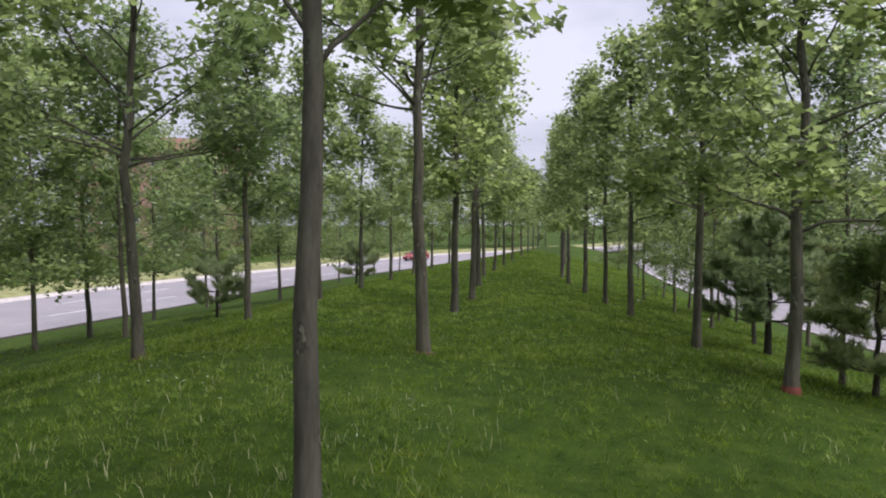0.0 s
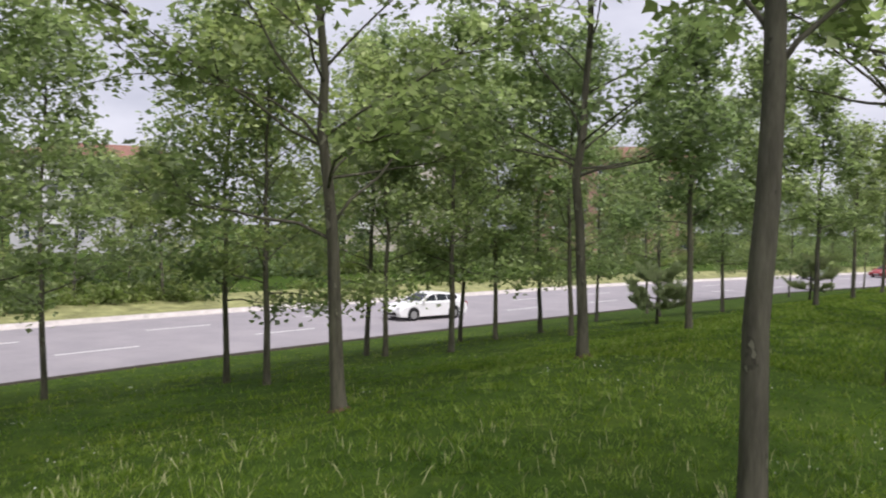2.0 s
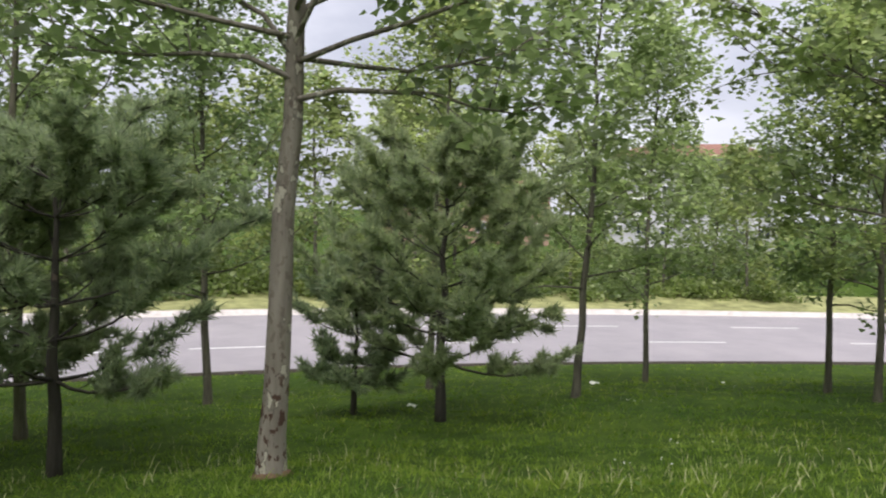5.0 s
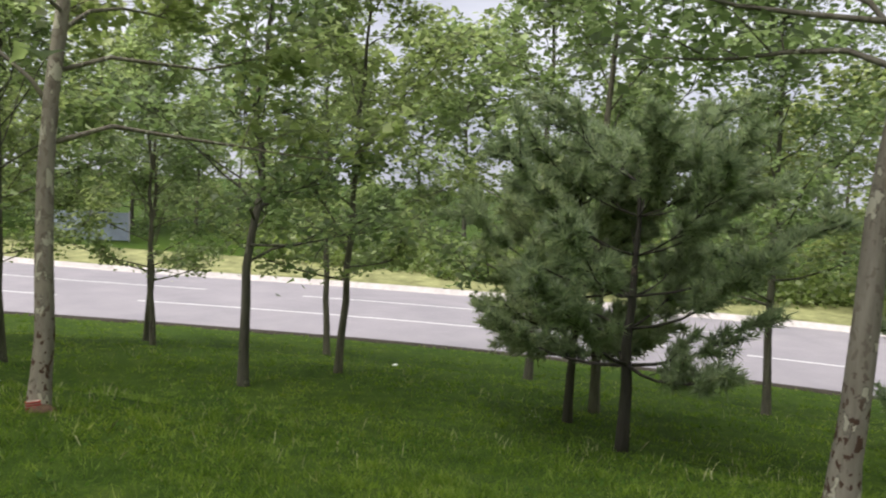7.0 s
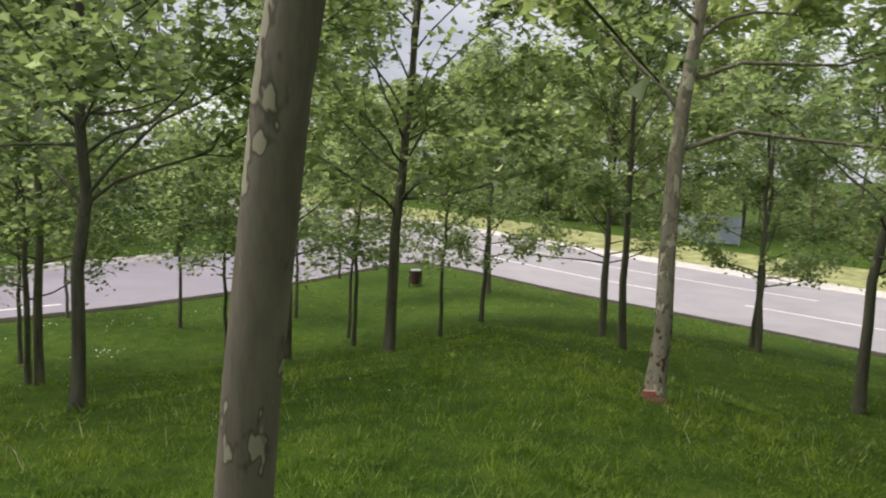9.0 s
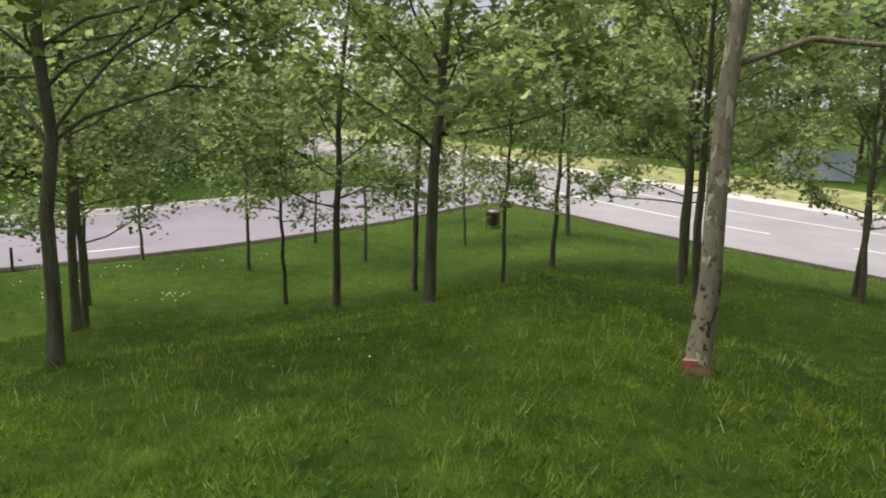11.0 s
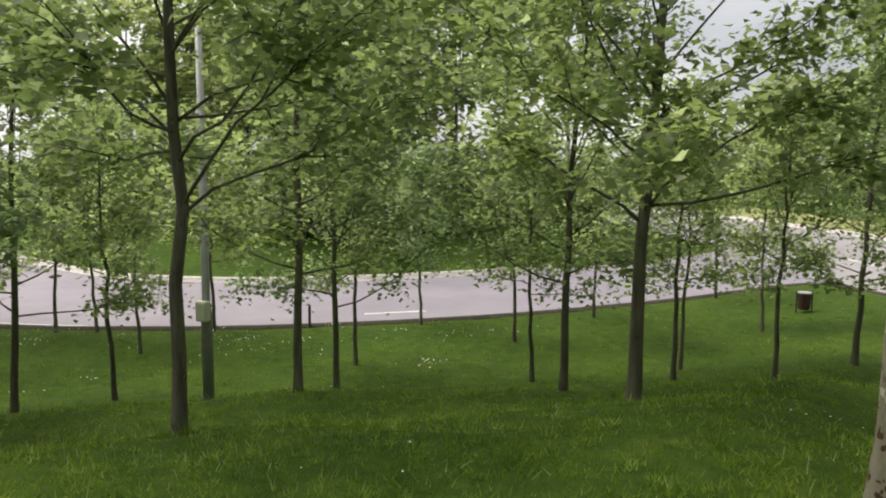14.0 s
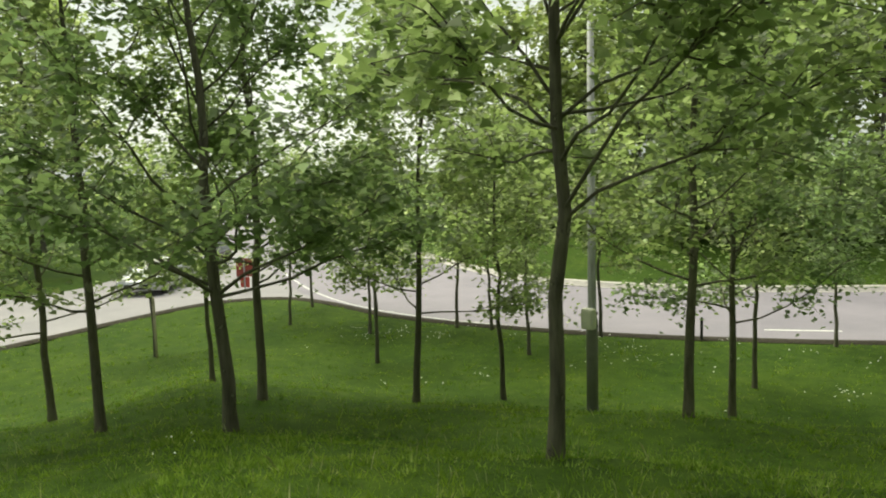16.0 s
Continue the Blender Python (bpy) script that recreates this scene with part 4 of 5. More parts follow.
stand(pine_tree(71, 3.3, 0.075, 0.95, 1.95, 10500), -7.9, -2.72)
stand(pine_tree(72, 2.9, 0.065, 0.9, 1.6, 7500), -8.95, -3.7)
stand(pine_tree(73, 3.7, 0.08, 0.85, 2.1, 13000), -10.3, 1.4)
stand(pine_tree(74, 2.1, 0.05, 0.5, 0.9, 3400), -11.2, 0.3)
stand(pine_tree(75, 2.5, 0.075, 0.7, 1.3, 8500), 4.2, 15.4)
stand(pine_tree(76, 1.85, 0.05, 0.4, 0.95, 5200), 4.35, 10.9)
stand(pine_tree(77, 1.5, 0.05, 0.5, 1.0, 3600), -9.6, 21.8)
stand(pine_tree(78, 1.6, 0.06, 0.55, 1.15, 3600), -8.6, 34.8)
for p_ in PROTOS:
    for o_ in (p_, *p_.children_recursive):
        bpy.data.objects.remove(o_)


# ---------------------------------------------------------------- shrubs
def shrub(seed, rx, rz, leaves, mat, name="shrub"):
    rng = np.random.default_rng(seed)
    ob = new(name)
    bm = bmesh.new()
    tips = []
    for i in range(10):
        a, e = rng.uniform(0, 6.28), rng.uniform(0.3, 1.3)
        l = rng.uniform(0.6, 1.0)
        tip = np.array([math.cos(a) * math.cos(e) * rx * l, math.sin(a) * math.cos(e) * rx * l, math.sin(e) * rz * l + 0.1])
        mid = tip * 0.5 + rng.normal(0, 0.06, 3)
        tube(bm, [(0, 0, -0.1), mid, tip], [0.02, 0.012, 0.004], 4)
        tips += [(mid * 0.6, mid), (mid, tip), (mid, tip)]
    part("woody_base", bm, M_BARK, ob)
    me = leaf_mesh("foliage", rng, scatter(rng, np.array(tips), leaves, 0.24), 0.18, simple=True)
    part_mesh("foliage", me, mat, ob)
    return ob


bush_a = tagged(shrub(81, 1.5, 1.4, 580, M_SHRUB), "pale green leafy shrub on the roadside verge", "shrub", "shrubs beyond the roads")
bush_b = tagged(shrub(82, 1.2, 1.0, 540, M_SHRUB), "pale green leafy shrub on the roadside verge", "shrub", "shrubs beyond the roads")


def hedge(curve, s0, s1, step, near, far, z, lo=0.7, hi=1.3):
    s = arc(curve)
    q = s0
    while q < s1:
        i = min(np.searchsorted(s, q), len(curve) - 2)
        t = curve[i + 1] - curve[i]
        t = t / np.linalg.norm(t)
        c = np.array([np.interp(q, s, curve[:, 0]), np.interp(q, s, curve[:, 1])]) + np.array([t[1], -t[0]]) * rnd.uniform(near, far)
        plant(rnd.choice((bush_a, bush_b)), c[0], c[1], rnd.uniform(0, 360), rnd.uniform(lo, hi), z)
        q += step * rnd.uniform(0.7, 1.3)


hedge(west_far, station(west_far, -34, 24), station(west_far, -29, -24), 1.3, 2.9, 5.5, -2.78, 0.75, 1.4)
hedge(west_far, station(west_far, -28, 66), station(west_far, -34, 24), 2.6, 4.0, 8.0, -2.76, 0.5, 1.1)
hedge(west_far, station(west_far, -34, 26), station(west_far, -29, -28), 1.9, 5.8, 8.5, -2.7, 1.2, 1.9)
hedge(west_far, station(west_far, -10, 118), station(west_far, -34, 24), 2.6, 14.0, 16.5, -2.42, 1.3, 2.1)
hedge(west_far, station(west_far, -34, 8), station(west_far, -29, -28), 2.0, 8.0, 13.0, -2.6, 1.4, 2.3)
hedge(west_far, station(west_far, -29, -28), station(west_far, -27, -33), 3.2, 11.0, 15.0, -2.5, 1.3, 2.0)
hedge(west_far, station(west_far, -20, -50), station(west_far, -14, -64), 3.0, 8.0, 13.0, -2.5, 1.3, 2.0)
hedge(ramp_out, 0, station(ramp_out, 44, -37), 2.1, 7.5, 10.5, -1.95, 1.2, 2.2)
for i in range(30):
    plant(rnd.choice((bush_a, bush_b)), 0.5 + 1.2 * i + rnd.uniform(-0.6, 0.6), -50 + 0.12 * i + rnd.uniform(-3.5, 2.5), rnd.uniform(0, 360), rnd.uniform(1.5, 2.6), -1.95)
hedge(east_out, 0, station(east_out, 18, 78), 3.2, 3.0, 6.0, -2.74)
for p_ in (bush_a, bush_b):
    for o_ in (p_, *p_.children_recursive):
        bpy.data.objects.remove(o_)


# ---------------------------------------------------------------- cars
def car(paint, label, estate=True):
    """A car with its nose towards +x, its wheels on z = 0."""
    top = new("car")
    L, W = 2.36, 0.90
    bm = bmesh.new()
    side = [(-L, 0.42), (-L - 0.03, 0.62), (-L + 0.05, 0.86), (-L + 0.35, 0.97), (0.75, 0.98), (1.45, 0.90), (2.05, 0.76), (L - 0.05, 0.62), (L, 0.45), (L - 0.08, 0.24), (1.95, 0.20), (-1.95, 0.20), (-L + 0.1, 0.26)]
    rings = []
    for yy, inset in ((-W, 0.06), (-W + 0.06, 0.0), (W - 0.06, 0.0), (W, 0.06)):
        rings.append([bm.verts.new((x * (1 - inset * 0.25), yy, z + (0.03 if z < 0.4 else -0.03) * (inset > 0))) for x, z in side])
    for r0, r1 in zip(rings, rings[1:]):
        for j in range(len(side)):
            bm.faces.new((r0[j], r0[(j + 1) % len(side)], r1[(j + 1) % len(side)], r1[j]))
    bm.faces.new(rings[0])
    bm.faces.new(rings[-1][::-1])
    bmesh.ops.recalc_face_normals(bm, faces=bm.faces)
    body = part("body", bm, paint, top)
    if estate:
        roof = [(-L + 0.10, 0.95), (-L + 0.28, 1.18), (-L + 0.62, 1.35), (-0.75, 1.45), (-0.25, 1.46), (0.12, 1.42), (0.98, 0.96)]
    else:
        roof = [(-L + 0.70, 0.96), (-L + 1.15, 1.26), (-L + 1.45, 1.37), (-0.55, 1.43), (-0.2, 1.44), (0.12, 1.40), (0.98, 0.96)]
    half = lambda z: 0.82 - 0.22 * (z - 0.95) / 0.5
    rx, rz = [p[0] for p in roof], [p[1] for p in roof]
    bm = bmesh.new()
    left = [bm.verts.new((x, half(z), z)) for x, z in roof]
    right = [bm.verts.new((x, -half(z), z)) for x, z in roof]
    bm.faces.new(left)
    bm.faces.new(right[::-1])
    for k in range(len(roof) - 1):
        bm.faces.new((left[k], right[k], right[k + 1], left[k + 1]))
    bmesh.ops.recalc_face_normals(bm, faces=bm.faces)
    bmesh.ops.bevel(bm, geom=list(bm.edges), offset=0.03, segments=2, affect="EDGES")
    part("cabin", bm, paint, top, smooth=False)

    def pane(name, corners, push):
        b = bmesh.new()
        c = [Vector(p) for p in corners]
        n = (c[1] - c[0]).cross(c[-1] - c[0]).normalized()
        n = -n if n.dot(Vector(push)) < 0 else n
        near = [b.verts.new(p + n * 0.010) for p in c]
        far = [b.verts.new(p - n * 0.012) for p in c]
        b.faces.new(near)
        b.faces.new(far[::-1])
        for k in range(len(c)):
            b.faces.new((near[k], far[k], far[(k + 1) % len(c)], near[(k + 1) % len(c)]))
        bmesh.ops.recalc_face_normals(b, faces=b.faces)
        part(name, b, M_GLASS, top)

    lead = lambda x: float(np.interp(x, rx, rz)) - 0.085
    spans = ((-1.72, -1.02), (-0.96, -0.26), (-0.20, 0.62)) if estate else ((-0.98, -0.30), (-0.24, 0.60))
    for sgn in (-1, 1):
        for x0, x1 in spans:
            base = [1.02 + (0.06 if estate and x < -1.6 else 0.0) for x in (x0, x1)]
            mid = (x0 + x1) / 2
            ring_ = [(x0, base[0]), (x1, base[1]), (x1, max(lead(x1), base[1] + 0.02)), (mid, lead(mid)), (x0, max(lead(x0), base[0] + 0.02))]
            pane("side_window", [(x, sgn * half(z), z) for x, z in ring_], (0, sgn, 0.2))
    pane("windscreen", [(0.88, -0.70, 1.015), (0.88, 0.70, 1.015), (0.20, 0.56, 1.375), (0.20, -0.56, 1.375)], (1, 0, 0.5))
    (ax, az), (bx, bz) = roof[0], roof[2]
    at = lambda f: (ax + (bx - ax) * f, az + (bz - az) * f)
    (px_, pz_), (qx_, qz_) = at(0.3), at(0.9)
    pane("rear_window", [(px_ - 0.05, -0.62, pz_ + 0.05), (px_ - 0.05, 0.62, pz_ + 0.05), (qx_ - 0.03, 0.54, qz_ + 0.04), (qx_ - 0.03, -0.54, qz_ + 0.04)], (-1, 0, 0.4))
    for x in (-1.38, 1.42):
        for sgn in (-1, 1):
            # flat dark disc: the shade of the uncut wheel arch, put into colour
            b = bmesh.new()
            bmesh.ops.create_cone(b, cap_ends=True, segments=24, radius1=0.39, radius2=0.39, depth=0.02, matrix=Matrix.Translation((x, sgn * (W - 0.005), 0.36)) @ Matrix.Rotation(radians(90), 4, "X"))
            part("wheel_arch", b, M_DARK, top)
            wheel_bm = bmesh.new()
            bmesh.ops.create_cone(wheel_bm, cap_ends=True, segments=24, radius1=0.32, radius2=0.32, depth=0.2, matrix=Matrix.Translation((x, sgn * (W - 0.08), 0.32)) @ Matrix.Rotation(radians(90), 4, "X"))
            bmesh.ops.bevel(wheel_bm, geom=[e for e in wheel_bm.edges if len(e.link_faces) == 2 and e.calc_face_angle(0) > 1], offset=0.03, segments=2, affect="EDGES")
            wheel = part("wheel", wheel_bm, M_TYRE, top)
            b = bmesh.new()
            bmesh.ops.create_cone(b, cap_ends=True, segments=20, radius1=0.21, radius2=0.18, depth=0.03, matrix=Matrix.Translation((x, sgn * (W + 0.022), 0.32)) @ Matrix.Rotation(radians(90) * sgn, 4, "X"))
            part("rim", b, M_RIM, wheel)
    for sgn in (-1, 1):
        b = bmesh.new()
        box(b, (2.02, sgn * 0.66 - 0.17, 0.60), (2.30, sgn * 0.66 + 0.17, 0.74), 0.03)
        part("headlight", b, M_LAMP_GLASS, top)
        b = bmesh.new()
        box(b, (-L - 0.05, sgn * 0.72 - 0.14, 0.72), (-L + 0.12, sgn * 0.72 + 0.14, 0.90), 0.03)
        part("tail_light", b, M_TAIL, top)
        b = bmesh.new()
        box(b, (0.72, sgn * 0.98 - 0.09, 0.96), (0.86, sgn * 0.98 + 0.09, 1.09), 0.03)
        part("mirror", b, paint, top)
    b = bmesh.new()
    box(b, (L - 0.10, -0.55, 0.30), (L + 0.012, 0.55, 0.50), 0.02)
    part("grille", b, M_DARK, top)
    b = bmesh.new()
    box(b, (L - 0.02, -0.26, 0.40), (L + 0.02, 0.26, 0.50), 0.004)
    part("number_plate", b, M_FRAME, top)
    return tagged(top, label, "car")


def park(c, x, y, nose):
    c.matrix_basis = pose(x, y, ROAD_Z + 0.002, 0, 0, nose) @ Matrix.Diagonal((0.9, 0.9, 0.9, 1))


park(car(M_WHITE_CAR, "white estate car driving along the wide road"), -25.3, 29.6, 258)
park(car(M_SILVER_CAR, "silver saloon car on the straight road", False), 27.3, -18.1, 130)
park(car(M_DARK_CAR, "dark hatchback following the silver car"), 31.0, -22.2, 132)
park(car(M_RED_CAR, "dark red car far along the wide road"), -16.2, 97.0, 252)
park(car(M_SILVER_CAR, "silver car far along the wide road", False), -20.5, 86.0, 252)
park(car(M_DARK_CAR, "dark car on the straight road beyond the pines"), 13.2, 64.0, 92)


# ---------------------------------------------------------------- street furniture
def lamp_post(x, y):
    z = ground_z(x, y)
    top = new("street_lamp")
    top.location = (x, y, z)
    bm = bmesh.new()
    tube(bm, [(0, 0, -0.2), (0, 0, 1.55), (0, 0, 1.6), (0, 0, 8.2)], [0.088, 0.085, 0.07, 0.045], 16)
    part("pole", bm, M_STEEL, top, smooth=True)
    bm = bmesh.new()
    tube(bm, [(0, 0, -0.2), (0, 0, 1.5), (0, 0, 1.53)], [0.096, 0.094, 0.086], 16)
    part("pole_sleeve", bm, plain_material("dark_sleeve", (0.24, 0.23, 0.23), 0.6, 0.4, 0.2), top, "darker grey lower sleeve", True)
    bm = bmesh.new()
    tube(bm, [(0, 0, 8.1), (0.25, -0.5, 8.45), (0.6, -1.3, 8.55)], [0.04, 0.035, 0.03], 10)
    part("arm", bm, M_STEEL, top, smooth=True)
    bm = bmesh.new()
    box(bm, (0.52, -1.95, 8.48), (0.78, -1.25, 8.62), 0.04)
    part("lantern", bm, M_STEEL, top)
    bm = bmesh.new()
    box(bm, (-0.14, 0.085, 1.39), (0.07, 0.235, 1.72), 0.015)
    cabinet = part("meter_box", bm, M_BOX, top, "beige-grey metal box strapped to the pole")
    bm = bmesh.new()
    box(bm, (-0.115, 0.233, 1.42), (0.045, 0.243, 1.69), 0.004)
    part("box_door", bm, M_BOX, cabinet)
    for h in (1.42, 1.62):
        bm = bmesh.new()
        tube(bm, [(0, 0, h - 0.015), (0, 0, h + 0.015)], [0.1, 0.1], 16)
        part("strap", bm, M_DARK, top)
    tagged(top, "grey steel street lamp post with a strapped-on meter box", "lamp post")


lamp_post(4.5, -13.8)


def litter_bin(x, y):
    top = new("litter_bin")
    top.matrix_basis = pose(x, y, ground_z(x, y), 0, 0, 0) @ Matrix.Diagonal((0.86, 0.86, 0.86, 1))
    bm = bmesh.new()
    tube(bm, [(0, 0, 0.10), (0, 0, 0.14), (0, 0, 0.62), (0, 0, 0.66)], [0.15, 0.19, 0.22, 0.225], 20, True)
    part("bin_body", bm, M_BIN, top, "dark red metal barrel")
    bm = bmesh.new()
    tube(bm, [(0, 0, 0.645), (0, 0, 0.685)], [0.235, 0.235], 20)
    part("rim", bm, M_STEEL, top)
    for sx in (-0.24, 0.24):
        bm = bmesh.new()
        tube(bm, [(sx, 0, -0.1), (sx, 0, 0.72)], [0.022, 0.022], 8)
        part("post", bm, M_DARK, top)
    tagged(top, "dark red litter bin hung between two posts", "bin")


litter_bin(-7.15, -26.2)


def marker_post(x, y):
    bm = bmesh.new()
    tube(bm, [(0, 0, -0.1), (0, 0, 0.55), (0, 0, 0.58)], [0.035, 0.035, 0.02], 10)
    ob = part("marker_post", bm, M_DARK)
    ob.location = (x, y, ground_z(x, y))
    tagged(ob, "short dark marker post at the turf edge", "post")


marker_post(6.0, -21.3)


def red_sign(x, y):
    top = new("road_sign")
    top.matrix_basis = pose(x, y, ROAD_Z + 0.12, 0, 0, 40)
    bm = bmesh.new()
    tube(bm, [(0, 0, -0.15), (0, 0, 1.12)], [0.03, 0.03], 10)
    part("post", bm, M_STEEL, top)
    bm = bmesh.new()
    box(bm, (-0.18, -0.06, 0.04), (0.18, -0.03, 0.44), 0.01)
    part("panel", bm, M_RED, top, "plain red lower panel")
    bm = bmesh.new()
    box(bm, (-0.32, -0.06, 0.46), (0.32, -0.03, 1.16), 0.01)
    part("panel", bm, plain_material("faded_red_brown", (0.24, 0.055, 0.045), 0.8), top, "faded red-brown upper panel")
    tagged(top, "faded red sign panels on a post by the junction", "sign")


red_sign(23.5, -19.6)


def tree_stake(x, y, h):
    bm = bmesh.new()
    tube(bm, [(0, 0, -0.15), (0.01, 0, h * 0.5), (0.0, 0.01, h - 0.03), (0, 0, h)], [0.032, 0.031, 0.03, 0.018], 10)
    ob = part("tree_stake", bm, plain_material("pale_wood", (0.42, 0.37, 0.28), 0.85, 0.2, 0, 0.25, 9), smooth=True)
    ob.location = (x, y, ground_z(x, y))
    tagged(ob, "pale bare wooden stake beside a sapling", "stake")


tree_stake(15.35, -11.8, 1.5)


def red_block(x, y, turn):
    top = new("hollow_brick")
    bm = bmesh.new()
    box(bm, (-0.046, -0.030, -0.03), (0.046, 0.030, 0.074), 0.004)
    part("core", bm, plain_material("pale_mortar", (0.42, 0.33, 0.28), 0.9, 0.2, 0, 0.3, 20), top, "pale mortar-dusted core")
    rib = None
    for k in range(4):
        if rib is None:
            bm = bmesh.new()
            box(bm, (-0.05, -0.034, 0.0), (0.05, 0.034, 0.012), 0.003)
            rib = part("rib", bm, M_RED, top)
            ob = rib
        else:
            ob = new("rib", rib.data)
            ob.parent = top
        ob.location = (0, 0, k * 0.020)
    top.matrix_basis = pose(x, y, ground_z(x, y), 4, 3, turn)
    tagged(top, "ribbed red hollow brick leaning on a tree foot", "brick")


red_block(-3.535, -5.93, -28)


def paint_ring(x, y, r):
    # thin shell that carries the red paint of the trunk foot
    bm = bmesh.new()
    tube(bm, [(0, 0, -0.06), (0, 0, 0.03), (0, 0, 0.07), (0, 0, 0.10)], [r * 1.36, r * 1.30, r * 1.24, r * 1.14], 16, False)
    ob = part("trunk_guard", bm, plain_material("faded_red", (0.22, 0.07, 0.055), 0.85, 0.2, 0, 0.35, 12), smooth=True)
    ob.location = (x, y, ground_z(x, y) - 0.02)
    tagged(ob, "faded red paint round the foot of a trunk", "tree guard")


paint_ring(2.95, 9.8, 0.088)


def soil_patch(x, y, size):
    """A low uneven crust of bare earth round the foot of a trunk."""
    rng = np.random.default_rng(int(abs(x * 50 + y * 7)))
    bm = bmesh.new()
    rings = []
    for f, lift in ((0.25, 0.05), (0.6, 0.04), (0.85, 0.022), (1.05, -0.02)):
        row = []
        for j in range(18):
            a = 2 * math.pi * j / 18
            q = size * f * (1 + rng.normal(0, 0.13) * f)
            px, py = q * math.cos(a), q * math.sin(a)
            row.append(bm.verts.new((px, py, ground_z(x + px, y + py) - ground_z(x, y) + lift + rng.normal(0, 0.004))))
        rings.append(row)
    for r0, r1 in zip(rings, rings[1:]):
        for j in range(18):
            bm.faces.new((r0[j], r1[j], r1[(j + 1) % 18], r0[(j + 1) % 18]))
    ob = part("soil_patch", bm, M_SOIL, smooth=True)
    ob.location = (x, y, ground_z(x, y))
    tagged(ob, "bare reddish-brown earth round the foot of a trunk", "soil", "bare earth round trunks")


M_SOIL = plain_material("bare_red_earth", (0.115, 0.075, 0.05), 0.95, 0.1, 0, 0.4, 14)
for x, y, size in ((-1.62, 10.3, 0.16), (-5.41, 9.75, 0.15), (-6.35, 5.95, 0.14), (-5.55, -0.63, 0.14), (-3.59, -5.93, 0.11)):
    soil_patch(x, y, size)


def paper_scrap(x, y, turn, size):
    rng = np.random.default_rng(int(abs(x * 100)))
    bm = bmesh.new()
    bmesh.ops.create_grid(bm, x_segments=4, y_segments=3, size=0.5)
    for v in bm.verts:
        v.co = Vector((v.co.x * size, v.co.y * size * 0.6, 0.05 + rng.uniform(-0.02, 0.03)))
    bmesh.ops.solidify(bm, geom=list(bm.faces), thickness=0.003)
    ob = part("paper_scrap", bm, M_FLOWER)
    ob.matrix_basis = pose(x, y, ground_z(x, y), 0, 0, turn)
    tagged(ob, "crumpled white scrap of paper on the grass", "litter", "litter on the grass")


for i, (x, y) in enumerate([(-20.2, -4.0), (-11.6, 1.2), (-15.0, 5.4), (-15.6, 8.6), (-12.6, -8.6), (5.5, 27.0)]):
    paper_scrap(x, y, i * 47, 0.12 + 0.03 * (i % 3))


# ---------------------------------------------------------------- buildings far behind the trees
def house(x, y, turn, w, d, storeys, wall, label, z=-2.0):
    top = new("apartment_building")
    top.matrix_basis = pose(x, y, z, 0, 0, turn)
    h = storeys * 3.0 + 0.6
    bm = bmesh.new()
    box(bm, (-w / 2, -d / 2, -1), (w / 2, d / 2, h))
    part("wall", bm, wall, top)
    for s_ in range(1, storeys + 1):
        bm = bmesh.new()
        box(bm, (-w / 2 - 0.12, -d / 2 - 0.12, s_ * 3.0 - 0.12), (w / 2 + 0.12, d / 2 + 0.12, s_ * 3.0 + 0.12))
        part("storey_band", bm, wall, top)
    bm = bmesh.new()
    o = 0.7
    base = [bm.verts.new(p) for p in ((-w / 2 - o, -d / 2 - o, h), (w / 2 + o, -d / 2 - o, h), (w / 2 + o, d / 2 + o, h), (-w / 2 - o, d / 2 + o, h))]
    r0, r1 = bm.verts.new((-w / 2 + d / 2, 0, h + 2.4)), bm.verts.new((w / 2 - d / 2, 0, h + 2.4))
    for f in ((base[0], base[1], r1, r0), (base[2], base[3], r0, r1), (base[1], base[2], r1), (base[3], base[0], r0), (base[3], base[2], base[1], base[0])):
        bm.faces.new(f)
    part("roof", bm, M_ROOF, top)
    n = int(w / 3.2)
    frame_me = pane_me = None
    for s_ in range(storeys):
        for i in range(n):
            cx, cz = -w / 2 + (i + 0.5) * w / n, s_ * 3.0 + 1.6
            if frame_me is None:
                bm = bmesh.new()
                for lo, hi in (((-0.75, -0.05, -0.75), (-0.65, 0.08, 0.75)), ((0.65, -0.05, -0.75), (0.75, 0.08, 0.75)), ((-0.65, -0.05, 0.65), (0.65, 0.08, 0.75)), ((-0.65, -0.05, -0.75), (0.65, 0.08, -0.65)), ((-0.04, -0.04, -0.65), (0.04, 0.06, 0.65))):
                    box(bm, lo, hi)
                win = part("window", bm, M_FRAME, top)
                frame_me = win.data
                bm = bmesh.new()
                box(bm, (-0.65, -0.01, -0.65), (0.65, 0.05, 0.65))
                pn = part("pane", bm, M_PANE, win)
                pane_me = pn.data
            else:
                win = new("window", frame_me)
                win.parent = top
                pn = new("pane", pane_me)
                pn.parent = win
            win.location = (cx, -d / 2 - 0.06, cz)
    for s_ in range(1, storeys, 1):
        bm = bmesh.new()
        cx = -w / 2 + 1.5 * w / n
        box(bm, (cx - 1.4, -d / 2 - 1.3, s_ * 3.0 + 0.12), (cx + 1.4, -d / 2 - 0.12, s_ * 3.0 + 0.28))
        box(bm, (cx - 1.4, -d / 2 - 1.3, s_ * 3.0 + 0.28), (cx + 1.4, -d / 2 - 1.22, s_ * 3.0 + 1.2))
        part("balcony", bm, M_FRAME, top)
    tagged(top, label, "building", "buildings behind the trees")


